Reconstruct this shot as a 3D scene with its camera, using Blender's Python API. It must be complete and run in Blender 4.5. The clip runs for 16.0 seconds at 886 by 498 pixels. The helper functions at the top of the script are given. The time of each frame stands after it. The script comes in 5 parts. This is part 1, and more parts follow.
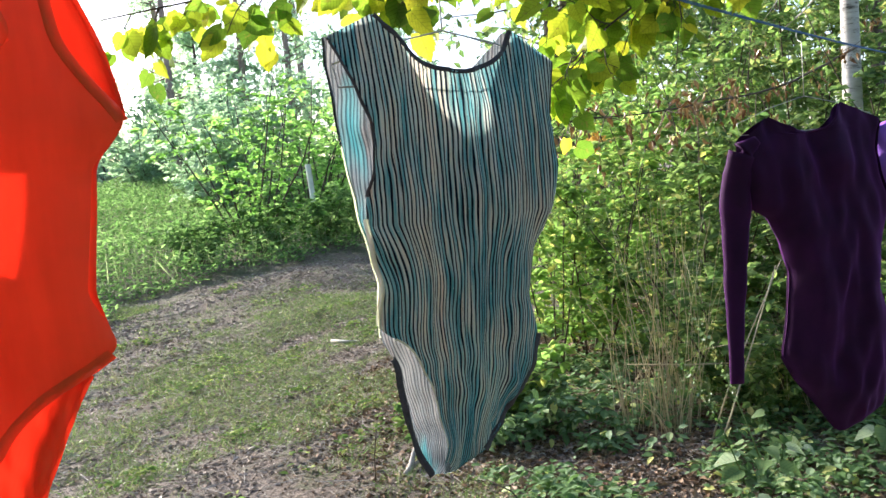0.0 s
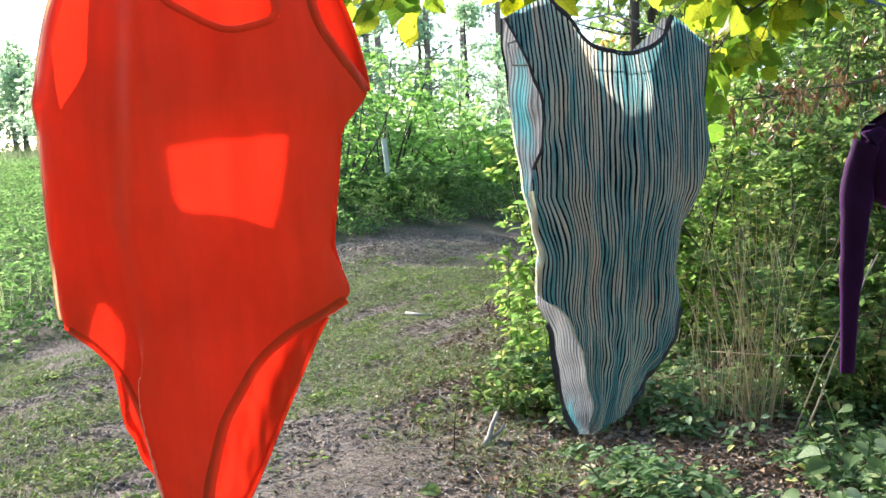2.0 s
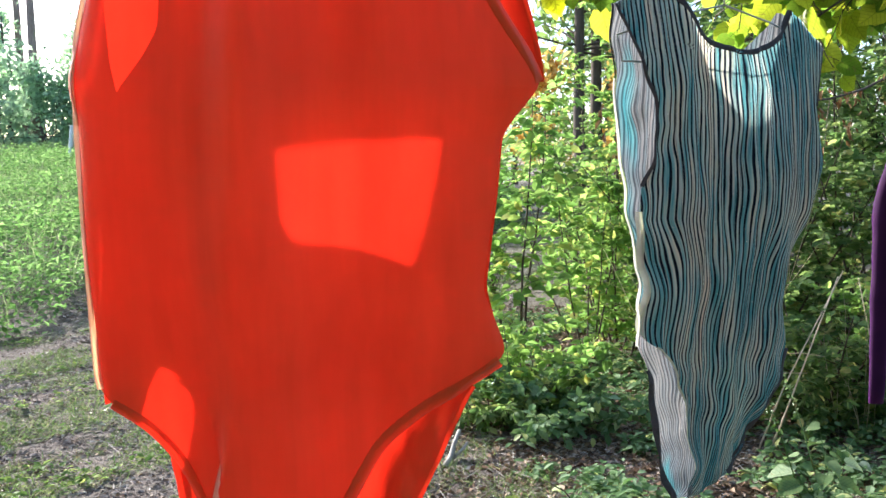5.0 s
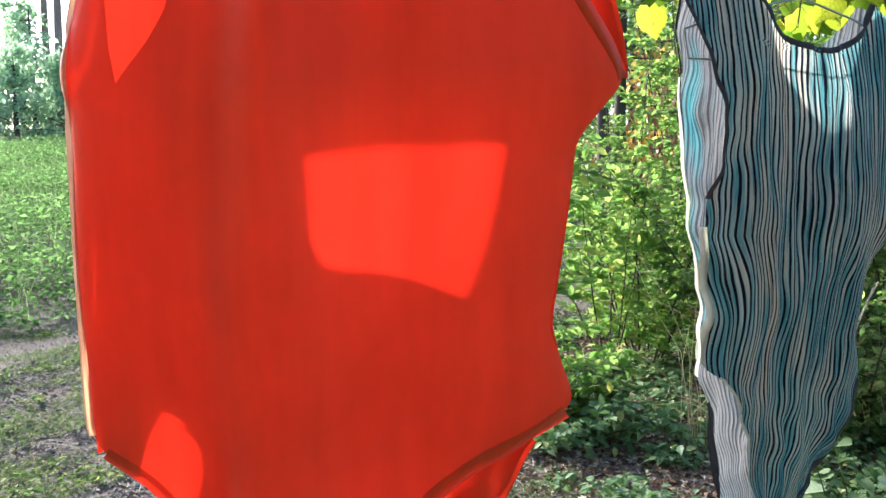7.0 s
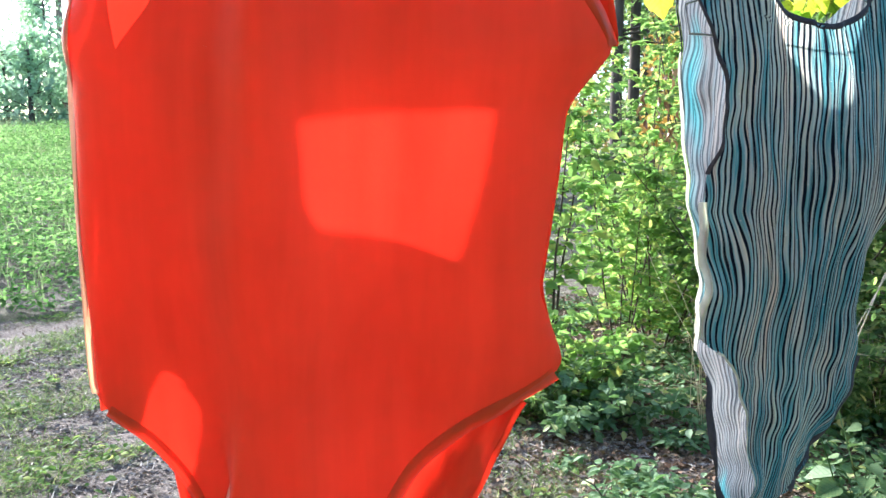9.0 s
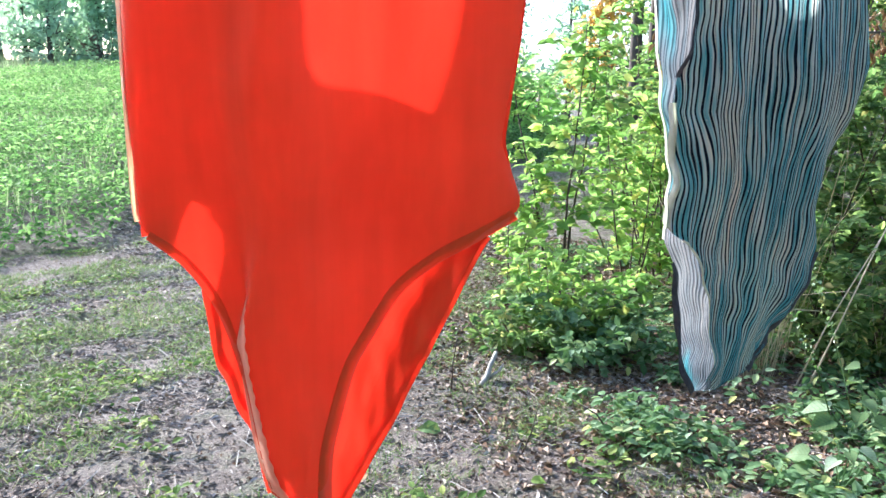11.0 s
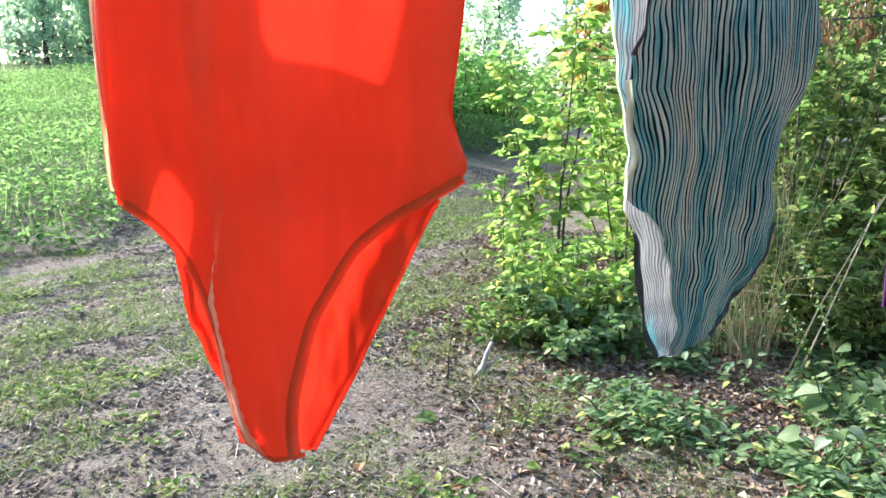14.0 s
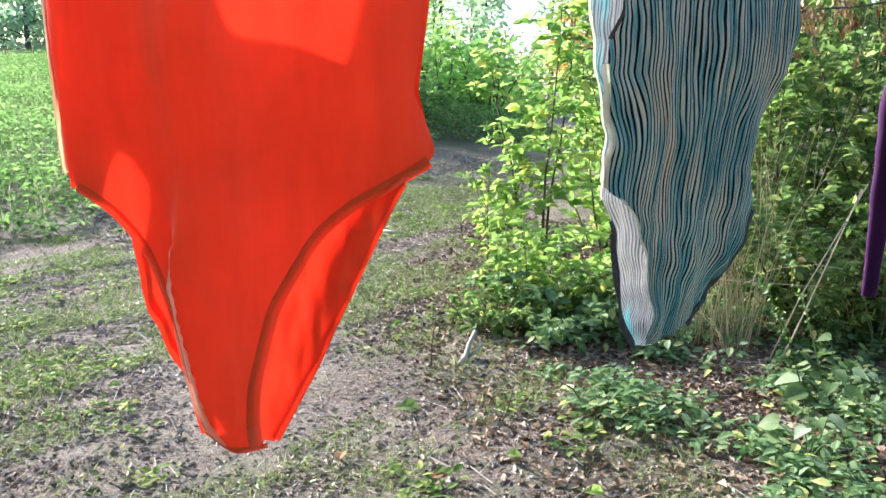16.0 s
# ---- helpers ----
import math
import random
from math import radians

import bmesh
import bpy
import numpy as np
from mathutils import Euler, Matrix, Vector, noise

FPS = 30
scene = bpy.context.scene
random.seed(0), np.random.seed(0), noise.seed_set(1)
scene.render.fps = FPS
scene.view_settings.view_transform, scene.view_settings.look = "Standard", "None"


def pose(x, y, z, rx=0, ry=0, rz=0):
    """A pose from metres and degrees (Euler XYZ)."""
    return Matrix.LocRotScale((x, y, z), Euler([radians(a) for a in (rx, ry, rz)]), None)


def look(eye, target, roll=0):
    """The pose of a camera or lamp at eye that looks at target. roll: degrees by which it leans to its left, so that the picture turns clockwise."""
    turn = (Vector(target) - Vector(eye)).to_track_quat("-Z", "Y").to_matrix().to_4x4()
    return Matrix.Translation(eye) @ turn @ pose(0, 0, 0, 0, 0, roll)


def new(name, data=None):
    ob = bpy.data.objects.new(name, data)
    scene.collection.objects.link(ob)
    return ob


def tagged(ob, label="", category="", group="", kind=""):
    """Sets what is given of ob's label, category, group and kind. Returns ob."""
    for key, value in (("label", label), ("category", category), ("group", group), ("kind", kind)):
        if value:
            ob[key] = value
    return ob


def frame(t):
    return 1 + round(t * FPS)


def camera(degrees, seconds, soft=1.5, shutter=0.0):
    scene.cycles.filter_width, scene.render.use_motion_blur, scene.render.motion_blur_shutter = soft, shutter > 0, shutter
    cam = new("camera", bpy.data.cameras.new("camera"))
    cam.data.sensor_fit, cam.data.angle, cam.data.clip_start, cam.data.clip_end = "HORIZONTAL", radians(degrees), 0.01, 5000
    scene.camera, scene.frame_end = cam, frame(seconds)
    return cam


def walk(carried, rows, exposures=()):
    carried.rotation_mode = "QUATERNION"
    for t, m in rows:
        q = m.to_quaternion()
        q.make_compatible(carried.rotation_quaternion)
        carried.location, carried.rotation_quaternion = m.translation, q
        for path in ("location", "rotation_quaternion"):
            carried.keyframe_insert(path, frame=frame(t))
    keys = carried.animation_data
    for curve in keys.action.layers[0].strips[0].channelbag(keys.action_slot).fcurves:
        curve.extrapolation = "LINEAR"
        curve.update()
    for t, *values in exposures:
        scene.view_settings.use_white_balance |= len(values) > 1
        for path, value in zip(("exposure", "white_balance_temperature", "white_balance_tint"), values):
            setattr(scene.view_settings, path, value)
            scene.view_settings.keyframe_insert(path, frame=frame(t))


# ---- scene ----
cam = camera(58.0, 16.0)
PATH = [
    (0, (0.091, 0.24, 1.746), (-0.016, 2.23, 1.571), -5.0),
    (0.5, (0.093, 0.229, 1.746), (-0.033, 2.216, 1.554), -4.3),
    (1, (0.097, 0.191, 1.74), (-0.135, 2.167, 1.535), -3.0),
    (1.5, (0.064, 0.168, 1.741), (-0.221, 2.136, 1.529), -2.6),
    (2, (-0.041, 0.155, 1.749), (-0.312, 2.124, 1.531), -2.8),
    (2.5, (-0.159, 0.167, 1.745), (-0.359, 2.144, 1.512), -4.1),
    (3, (-0.191, 0.148, 1.757), (-0.314, 2.13, 1.518), -3.8),
    (3.5, (-0.149, 0.114, 1.748), (-0.262, 2.093, 1.479), -2.2),
    (4, (-0.152, 0.131, 1.745), (-0.264, 2.111, 1.485), -1.5),
    (4.5, (-0.23, 0.254, 1.757), (-0.324, 2.24, 1.547), -1.5),
    (7, (-0.287, 0.438, 1.77), (-0.432, 2.421, 1.558), -0.4),
    (7.5, (-0.287, 0.439, 1.774), (-0.392, 2.424, 1.552), -1.5),
    (8, (-0.279, 0.442, 1.77), (-0.428, 2.423, 1.535), -0.4),
    (10.5, (-0.269, 0.353, 1.724), (-0.47, 2.317, 1.404), -0.2),
    (11, (-0.235, 0.316, 1.705), (-0.45, 2.269, 1.33), 0.5),
    (11.5, (-0.222, 0.276, 1.693), (-0.461, 2.22, 1.289), 0.6),
    (12, (-0.219, 0.248, 1.691), (-0.478, 2.19, 1.289), 0.5),
    (12.5, (-0.214, 0.236, 1.69), (-0.476, 2.177, 1.287), 0.0),
    (13, (-0.203, 0.239, 1.689), (-0.45, 2.185, 1.3), -0.4),
    (13.5, (-0.19, 0.257, 1.688), (-0.412, 2.208, 1.308), -0.5),
    (14, (-0.191, 0.267, 1.686), (-0.407, 2.218, 1.303), -0.6),
    (14.5, (-0.193, 0.276, 1.687), (-0.398, 2.228, 1.301), -0.7),
    (15, (-0.198, 0.276, 1.684), (-0.396, 2.229, 1.298), -0.6),
    (15.5, (-0.194, 0.279, 1.682), (-0.377, 2.232, 1.289), -0.4),
    (16, (-0.177, 0.286, 1.68), (-0.358, 2.235, 1.269), -0.2),
]
walk(cam, [(t, look(eye, target, roll)) for t, eye, target, roll in PATH],
     exposures=[(0, 1.3, 6000, 15), (1.0, 1.42, 5950, 15), (1.5, 1.47, 5920, 15), (2.0, 1.33, 5890, 15), (2.5, 0.9, 5850, 15), (3.5, 1.2, 5800, 15), (4.7, 1.4, 5750, 15), (6.8, 1.32, 5600, 15), (7.6, 1.54, 5500, 15), (8.2, 1.74, 5450, 15), (10.5, 1.76, 5250, 15), (12, 1.77, 5400, 15), (14.5, 1.73, 5700, 15), (16, 1.72, 5750, 15)])

# ---- sky and sun ----
world = bpy.data.worlds.new("sky")
scene.world = world
world.use_nodes = True
_nt = world.node_tree
_sky = _nt.nodes.new("ShaderNodeTexSky")
_sky.sky_type = "NISHITA"
_sky.sun_disc = False
SUN_AZ, SUN_EL = radians(-50), radians(26)     # azimuth clockwise from +y
_sky.sun_elevation, _sky.sun_rotation = SUN_EL, SUN_AZ
_sky.air_density, _sky.dust_density = 1.0, 2.0
_nt.nodes["Background"].inputs["Strength"].default_value = 0.16
_nt.links.new(_sky.outputs[0], _nt.nodes["Background"].inputs["Color"])
_sd = Vector((math.sin(SUN_AZ) * math.cos(SUN_EL), math.cos(SUN_AZ) * math.cos(SUN_EL), math.sin(SUN_EL)))
sun = new("sun", bpy.data.lights.new("sun", "SUN"))
sun.data.energy, sun.data.angle, sun.data.color = 5.0, radians(3.2), (1.0, 0.9, 0.74)
sun.matrix_world = look(_sd * 60, (0, 0, 0))

rng = np.random.default_rng(7)


# ---- materials ----
def nodes_of(name):
    m = bpy.data.materials.new(name)
    m.use_nodes = True
    nt = m.node_tree
    nt.nodes.clear()
    out = nt.nodes.new("ShaderNodeOutputMaterial")
    return m, nt, out


def nd(nt, kind, **values):
    n = nt.nodes.new(kind)
    for k, v in values.items():
        n.inputs[k].default_value = v
    return n


def ramp(nt, source, stops):
    r = nt.nodes.new("ShaderNodeValToRGB")
    el = r.color_ramp.elements
    while len(el) < len(stops):
        el.new(0.5)
    for e, (p, c) in zip(el, stops):
        e.position, e.color = p, (*c, 1)
    nt.links.new(source, r.inputs[0])
    return r.outputs[0]


def mixc(nt, fac, a, b, mode="MIX"):
    m = nt.nodes.new("ShaderNodeMix")
    m.data_type, m.blend_type = "RGBA", mode
    for sock, v in ((m.inputs[0], fac), (m.inputs[6], a), (m.inputs[7], b)):
        if isinstance(v, (int, float)):
            sock.default_value = v
        elif isinstance(v, tuple):
            sock.default_value = (*v, 1)
        else:
            nt.links.new(v, sock)
    return m.outputs[2]


def math2(nt, op, a, b=0.0):
    m = nt.nodes.new("ShaderNodeMath")
    m.operation = op
    for sock, v in ((m.inputs[0], a), (m.inputs[1], b)):
        if isinstance(v, (int, float)):
            sock.default_value = v
        else:
            nt.links.new(v, sock)
    return m.outputs[0]


def noise_of(nt, coords, scale, detail=3.0, rough=0.55):
    n = nd(nt, "ShaderNodeTexNoise", Scale=scale, Detail=detail, Roughness=rough)
    if coords is not None:
        nt.links.new(coords, n.inputs["Vector"])
    return n.outputs["Fac"]


def bump_of(nt, height, strength, distance):
    b = nd(nt, "ShaderNodeBump", Strength=strength, Distance=distance)
    nt.links.new(height, b.inputs["Height"])
    return b.outputs["Normal"]


def thin_shader(nt, out, colour, through_colour, share, normal=None, gloss=0.0, rough=0.5, coat=0.11):
    """Thin cloth or leaf: diffuse, light let through, and a little gloss."""
    d, t = nt.nodes.new("ShaderNodeBsdfDiffuse"), nt.nodes.new("ShaderNodeBsdfTranslucent")
    mix = nt.nodes.new("ShaderNodeMixShader")
    mix.inputs[0].default_value = share
    for node, c in ((d, colour), (t, through_colour)):
        nt.links.new(c, node.inputs["Color"])
        if normal is not None:
            nt.links.new(normal, node.inputs["Normal"])
    nt.links.new(d.outputs[0], mix.inputs[1])
    nt.links.new(t.outputs[0], mix.inputs[2])
    last = mix.outputs[0]
    if gloss:
        g = nd(nt, "ShaderNodeBsdfGlossy", Roughness=rough)
        fr = nd(nt, "ShaderNodeFresnel", IOR=1.0 + gloss)
        m2 = nt.nodes.new("ShaderNodeMixShader")
        nt.links.new(math2(nt, "MULTIPLY", fr.outputs[0], coat), m2.inputs[0])
        nt.links.new(last, m2.inputs[1])
        nt.links.new(g.outputs[0], m2.inputs[2])
        last = m2.outputs[0]
    nt.links.new(last, out.inputs["Surface"])


def leaf_mat(name, stops, share=0.45, gloss=0.35, glow=1.5, single=False, grain=60, veins=False):
    m, nt, out = nodes_of(name)
    geo = nt.nodes.new("ShaderNodeNewGeometry")
    one = nt.nodes.new("ShaderNodeObjectInfo")
    col = ramp(nt, one.outputs["Random"] if single else geo.outputs["Random Per Island"], stops)
    tc = nt.nodes.new("ShaderNodeTexCoord")
    n = noise_of(nt, tc.outputs["Object"], grain, 2)
    col = mixc(nt, 0.25, col, ramp(nt, n, [(0.3, (0.35, 0.35, 0.3)), (0.7, (1, 1, 1))]), "MULTIPLY")
    if veins:
        sep = nt.nodes.new("ShaderNodeSeparateXYZ")
        nt.links.new(tc.outputs["Object"], sep.inputs[0])
        side = math2(nt, "ABSOLUTE", sep.outputs[1])
        rib = math2(nt, "ABSOLUTE", math2(nt, "SUBTRACT", math2(nt, "FRACT", math2(nt, "MULTIPLY", math2(nt, "SUBTRACT", sep.outputs[0], math2(nt, "MULTIPLY", side, 0.8)), 6.5)), 0.5))
        vein = math2(nt, "MINIMUM", math2(nt, "MULTIPLY", rib, 9.0), math2(nt, "MULTIPLY", side, 40.0))
        col = mixc(nt, math2(nt, "MINIMUM", vein, 1.0), mixc(nt, 1.0, col, (0.62, 0.68, 0.6), "MULTIPLY"), col)
        col = mixc(nt, ramp(nt, noise_of(nt, tc.outputs["Object"], 9, 3, 0.6), [(0.60, (0, 0, 0)), (0.68, (0.7, 0.7, 0.7))]), col, (0.19, 0.15, 0.05))
    lit = mixc(nt, 1.0, col, (1.03 * glow, 1.12 * glow, 0.78 * glow), "MULTIPLY")
    thin_shader(nt, out, col, lit, share, None, gloss, 0.42)
    return m


def plain_mat(name, stops, scale=20.0, rough=0.7, bump=0.3, dist=0.005, stretch=(1, 1, 1), metal=0.0):
    m, nt, out = nodes_of(name)
    tc = nt.nodes.new("ShaderNodeTexCoord")
    mp = nt.nodes.new("ShaderNodeMapping")
    mp.inputs["Scale"].default_value = stretch
    nt.links.new(tc.outputs["Object"], mp.inputs["Vector"])
    n1, n2 = noise_of(nt, mp.outputs[0], scale, 5, 0.65), noise_of(nt, mp.outputs[0], scale * 0.13, 2)
    fac = math2(nt, "ADD", math2(nt, "MULTIPLY", n1, 0.6), math2(nt, "MULTIPLY", n2, 0.4))
    p = nd(nt, "ShaderNodeBsdfPrincipled", Roughness=rough, Metallic=metal)
    nt.links.new(ramp(nt, fac, stops), p.inputs["Base Color"])
    nt.links.new(bump_of(nt, n1, bump, dist), p.inputs["Normal"])
    nt.links.new(p.outputs[0], out.inputs["Surface"])
    return m


def cloth_red(name, share, coat=0.25, thin=1.0):
    m, nt, out = nodes_of(name)
    tc = nt.nodes.new("ShaderNodeTexCoord")
    n = noise_of(nt, tc.outputs["Object"], 14, 3)
    weave = noise_of(nt, tc.outputs["Object"], 1500, 1)
    # upright streaks put the light and dark of folds into the colour
    mp = nt.nodes.new("ShaderNodeMapping")
    mp.inputs["Scale"].default_value = (9.0, 9.0, 0.7)
    nt.links.new(tc.outputs["Object"], mp.inputs["Vector"])
    fold_tone = noise_of(nt, mp.outputs[0], 5.0, 3)
    n = math2(nt, "ADD", math2(nt, "MULTIPLY", n, 0.4), math2(nt, "MULTIPLY", fold_tone, 0.6))
    col = ramp(nt, n, [(0.32, (0.52, 0.118, 0.042)), (0.68, (0.64, 0.155, 0.055))])
    lit = ramp(nt, n, [(0.32, (0.60 * thin, 0.014 * thin, 0.004 * thin)), (0.68, (0.84 * thin, 0.022 * thin, 0.006 * thin))])
    thin_shader(nt, out, col, lit, share, bump_of(nt, weave, 0.15, 0.0006), 0.42, 0.42, coat)
    return m


def cloth_striped(name, inside=False):
    """Wavy printed stripes; the inside of the cloth shows the print only faintly."""
    m, nt, out = nodes_of(name)
    uv = nt.nodes.new("ShaderNodeUVMap")
    sep = nt.nodes.new("ShaderNodeSeparateXYZ")
    nt.links.new(uv.outputs[0], sep.inputs[0])
    u, v = sep.outputs[0], sep.outputs[1]

    def warped(su, sv, scale, detail=2.0):
        c = nt.nodes.new("ShaderNodeCombineXYZ")
        nt.links.new(math2(nt, "MULTIPLY", u, su), c.inputs[0])
        nt.links.new(math2(nt, "MULTIPLY", v, sv), c.inputs[1])
        return noise_of(nt, c.outputs[0], scale, detail)

    w1 = math2(nt, "MULTIPLY", math2(nt, "SUBTRACT", warped(1, 0.2, 22), 0.5), 0.010)
    w2 = math2(nt, "MULTIPLY", math2(nt, "SUBTRACT", warped(1, 0.2, 75), 0.5), 0.0036)
    uu = math2(nt, "ADD", u, math2(nt, "ADD", w1, w2))
    saw = math2(nt, "FRACT", math2(nt, "MULTIPLY", uu, 158.0))
    tri = math2(nt, "ABSOLUTE", math2(nt, "SUBTRACT", saw, 0.5))
    width = math2(nt, "ADD", 0.07, math2(nt, "MULTIPLY", warped(1, 0.1, 90), 0.28))
    line = math2(nt, "SMOOTH_MIN", 1.0, math2(nt, "MULTIPLY", math2(nt, "MAXIMUM", math2(nt, "SUBTRACT", width, tri), 0.0), 20.0))
    saw2 = math2(nt, "FRACT", math2(nt, "ADD", math2(nt, "MULTIPLY", uu, 327.0), math2(nt, "MULTIPLY", warped(1, .2, 40), 2.5)))
    tri2 = math2(nt, "ABSOLUTE", math2(nt, "SUBTRACT", saw2, 0.5))
    width2 = math2(nt, "SUBTRACT", math2(nt, "MULTIPLY", warped(1, 0.16, 55), 0.75), 0.33)
    line2 = math2(nt, "MINIMUM", 0.9, math2(nt, "MULTIPLY", math2(nt, "MAXIMUM", math2(nt, "SUBTRACT", width2, tri2), 0.0), 9.0))
    line = math2(nt, "MAXIMUM", line, line2)
    c2 = nt.nodes.new("ShaderNodeCombineXYZ")
    nt.links.new(uu, c2.inputs[0])
    nt.links.new(math2(nt, "MULTIPLY", v, 0.05), c2.inputs[1])
    band = noise_of(nt, c2.outputs[0], 95, 3, 0.7)
    broad = warped(1, 0.3, 13, 2)
    mixv = math2(nt, "ADD", math2(nt, "MULTIPLY", band, 0.66), math2(nt, "MULTIPLY", broad, 0.41))
    base = ramp(nt, mixv, [(0.38, (0.74, 0.62, 0.54)), (0.45, (0.70, 0.68, 0.61)), (0.51, (0.54, 0.62, 0.62)),
                           (0.56, (0.28, 0.48, 0.53)), (0.62, (0.09, 0.34, 0.42)), (0.67, (0.34, 0.50, 0.56)), (0.75, (0.60, 0.64, 0.64))])
    speck = warped(1, 1, 330, 1)
    base = mixc(nt, math2(nt, "GREATER_THAN", speck, 0.74), base, (0.85, 0.87, 0.86))
    if inside:
        base = mixc(nt, 0.88, base, ramp(nt, math2(nt, "SUBTRACT", broad, math2(nt, "MULTIPLY", math2(nt, "MAXIMUM", math2(nt, "SUBTRACT", 1.44, v), 0.0), 1.6)), [(0.36, (0.05, 0.24, 0.32)), (0.46, (0.135, 0.145, 0.19)), (0.64, (0.22, 0.21, 0.235))]))
        line = math2(nt, "MULTIPLY", line, 0.68)
    col = mixc(nt, line, base, (0.012, 0.016, 0.03))
    lit = mixc(nt, 1.0, col, (1.0, 0.96, 0.86), "MULTIPLY")
    crinkle = math2(nt, "ADD", tri, math2(nt, "MULTIPLY", warped(1, 0.3, 160, 2), 1.2))
    thin_shader(nt, out, col, lit, 0.5, bump_of(nt, crinkle, 0.7, 0.003), 0.2, 0.6)
    return m


def cloth_velvet(name, dark, light):
    m, nt, out = nodes_of(name)
    tc = nt.nodes.new("ShaderNodeTexCoord")
    n = noise_of(nt, tc.outputs["Object"], 9, 4)
    p = nd(nt, "ShaderNodeBsdfPrincipled", Roughness=0.7)
    p.inputs["Specular IOR Level"].default_value = 0.12
    nt.links.new(ramp(nt, n, [(0.3, dark), (0.7, light)]), p.inputs["Base Color"])
    p.inputs["Sheen Weight"].default_value = 0.42
    p.inputs["Sheen Tint"].default_value = (0.42, 0.1, 0.6, 1)
    nt.links.new(bump_of(nt, noise_of(nt, tc.outputs["Object"], 700, 2), 0.2, 0.001), p.inputs["Normal"])
    nt.links.new(p.outputs[0], out.inputs["Surface"])
    return m


def ground_mat():
    m, nt, out = nodes_of("woodland_ground")
    geo = nt.nodes.new("ShaderNodeNewGeometry")
    pos = geo.outputs["Position"]
    fine, mid, big = noise_of(nt, pos, 38, 6, 0.7), noise_of(nt, pos, 6, 4, 0.6), noise_of(nt, pos, 0.7, 3)
    soil = ramp(nt, fine, [(0.34, (0.045, 0.034, 0.029)), (0.48, (0.19, 0.148, 0.115)), (0.64, (0.39, 0.327, 0.268))])
    dust = ramp(nt, mid, [(0.35, (0.235, 0.193, 0.159)), (0.7, (0.48, 0.42, 0.365))])
    soil = mixc(nt, ramp(nt, big, [(0.44, (0, 0, 0)), (0.57, (0.75, 0.75, 0.75))]), soil, dust)
    grit = noise_of(nt, pos, 170, 3, 0.7)
    soil = mixc(nt, 0.8, soil, ramp(nt, grit, [(0.36, (0.25, 0.23, 0.22)), (0.5, (0.8, 0.78, 0.76)), (0.66, (1.5, 1.45, 1.4))]), "MULTIPLY")
    dust = mixc(nt, 0.6, dust, ramp(nt, grit, [(0.36, (0.4, 0.38, 0.37)), (0.55, (1, 1, 1))]), "MULTIPLY")
    moss = ramp(nt, fine, [(0.3, (0.03, 0.05, 0.012)), (0.7, (0.14, 0.19, 0.05))])
    patch = math2(nt, "ADD", math2(nt, "MULTIPLY", mid, 0.5), math2(nt, "MULTIPLY", noise_of(nt, pos, 1.1, 3), 0.5))
    sep = nt.nodes.new("ShaderNodeSeparateXYZ")
    nt.links.new(pos, sep.inputs[0])
    far = math2(nt, "MULTIPLY", math2(nt, "SUBTRACT", sep.outputs[1], 8.5), 0.035)
    patch = math2(nt, "ADD", patch, math2(nt, "MINIMUM", math2(nt, "MAXIMUM", far, 0.0), 0.05))
    col = mixc(nt, ramp(nt, patch, [(0.5, (0, 0, 0)), (0.62, (0.55, 0.55, 0.55))]), soil, moss)
    p = nd(nt, "ShaderNodeBsdfPrincipled", Roughness=0.95)
    nt.links.new(col, p.inputs["Base Color"])
    nt.links.new(bump_of(nt, math2(nt, "ADD", math2(nt, "ADD", fine, mid), math2(nt, "MULTIPLY", grit, 0.25)), 1.0, 0.07), p.inputs["Normal"])
    nt.links.new(p.outputs[0], out.inputs["Surface"])
    return m


RED, RED_HEM, STRIPED = cloth_red("red_stretch_fabric", 0.45), cloth_red("red_folded_hem", 0.42, 0.05), cloth_striped("striped_crinkle_fabric")
STRIPED_INSIDE = cloth_striped("striped_fabric_inside", True)
# cream that puts a sunlit highlight on edges of the striped cloth
PALE_EDGE = leaf_mat("pale_sunlit_edge", [(0.0, (0.74, 0.72, 0.68)), (1.0, (0.82, 0.80, 0.77))], 0.5, 0.2, 1.0, True, 90)
# beige of the gusset lining; also paints the sunlit rim of the red cloth
BEIGE_EDGE = leaf_mat("beige_lining_and_lit_edge", [(0.0, (0.80, 0.47, 0.34)), (1.0, (0.88, 0.56, 0.42))], 0.5, 0.3, 1.0, True, 90)
PURPLE = cloth_velvet("purple_velvet", (0.012, 0.002, 0.016), (0.030, 0.004, 0.038))
LILAC = cloth_velvet("lilac_fabric", (0.24, 0.11, 0.56), (0.3, 0.15, 0.66))
NAVY_TRIM = plain_mat("dark_elastic_trim", [(0.3, (0.02, 0.022, 0.03)), (0.7, (0.07, 0.07, 0.08))], 300, 0.8)
GROUND = ground_mat()
BARK = plain_mat("grey_brown_bark", [(0.3, (0.035, 0.027, 0.02)), (0.7, (0.14, 0.11, 0.085))], 40, 0.9, 0.6, 0.01, (1, 1, 0.25))
PINE_BARK = plain_mat("pine_bark", [(0.3, (0.17, 0.125, 0.10)), (0.7, (0.40, 0.30, 0.24))], 12, 0.9, 0.6, 0.03, (1, 1, 0.3))
BIRCH_BARK = plain_mat("white_birch_bark", [(0.34, (0.05, 0.045, 0.04)), (0.44, (0.42, 0.40, 0.38)), (0.7, (0.60, 0.58, 0.56))], 22, 0.7, 0.3, 0.005, (0.5, 0.5, 2.2))
TWIG = plain_mat("dark_twig", [(0.3, (0.03, 0.022, 0.015)), (0.7, (0.11, 0.08, 0.055))], 90, 0.85)
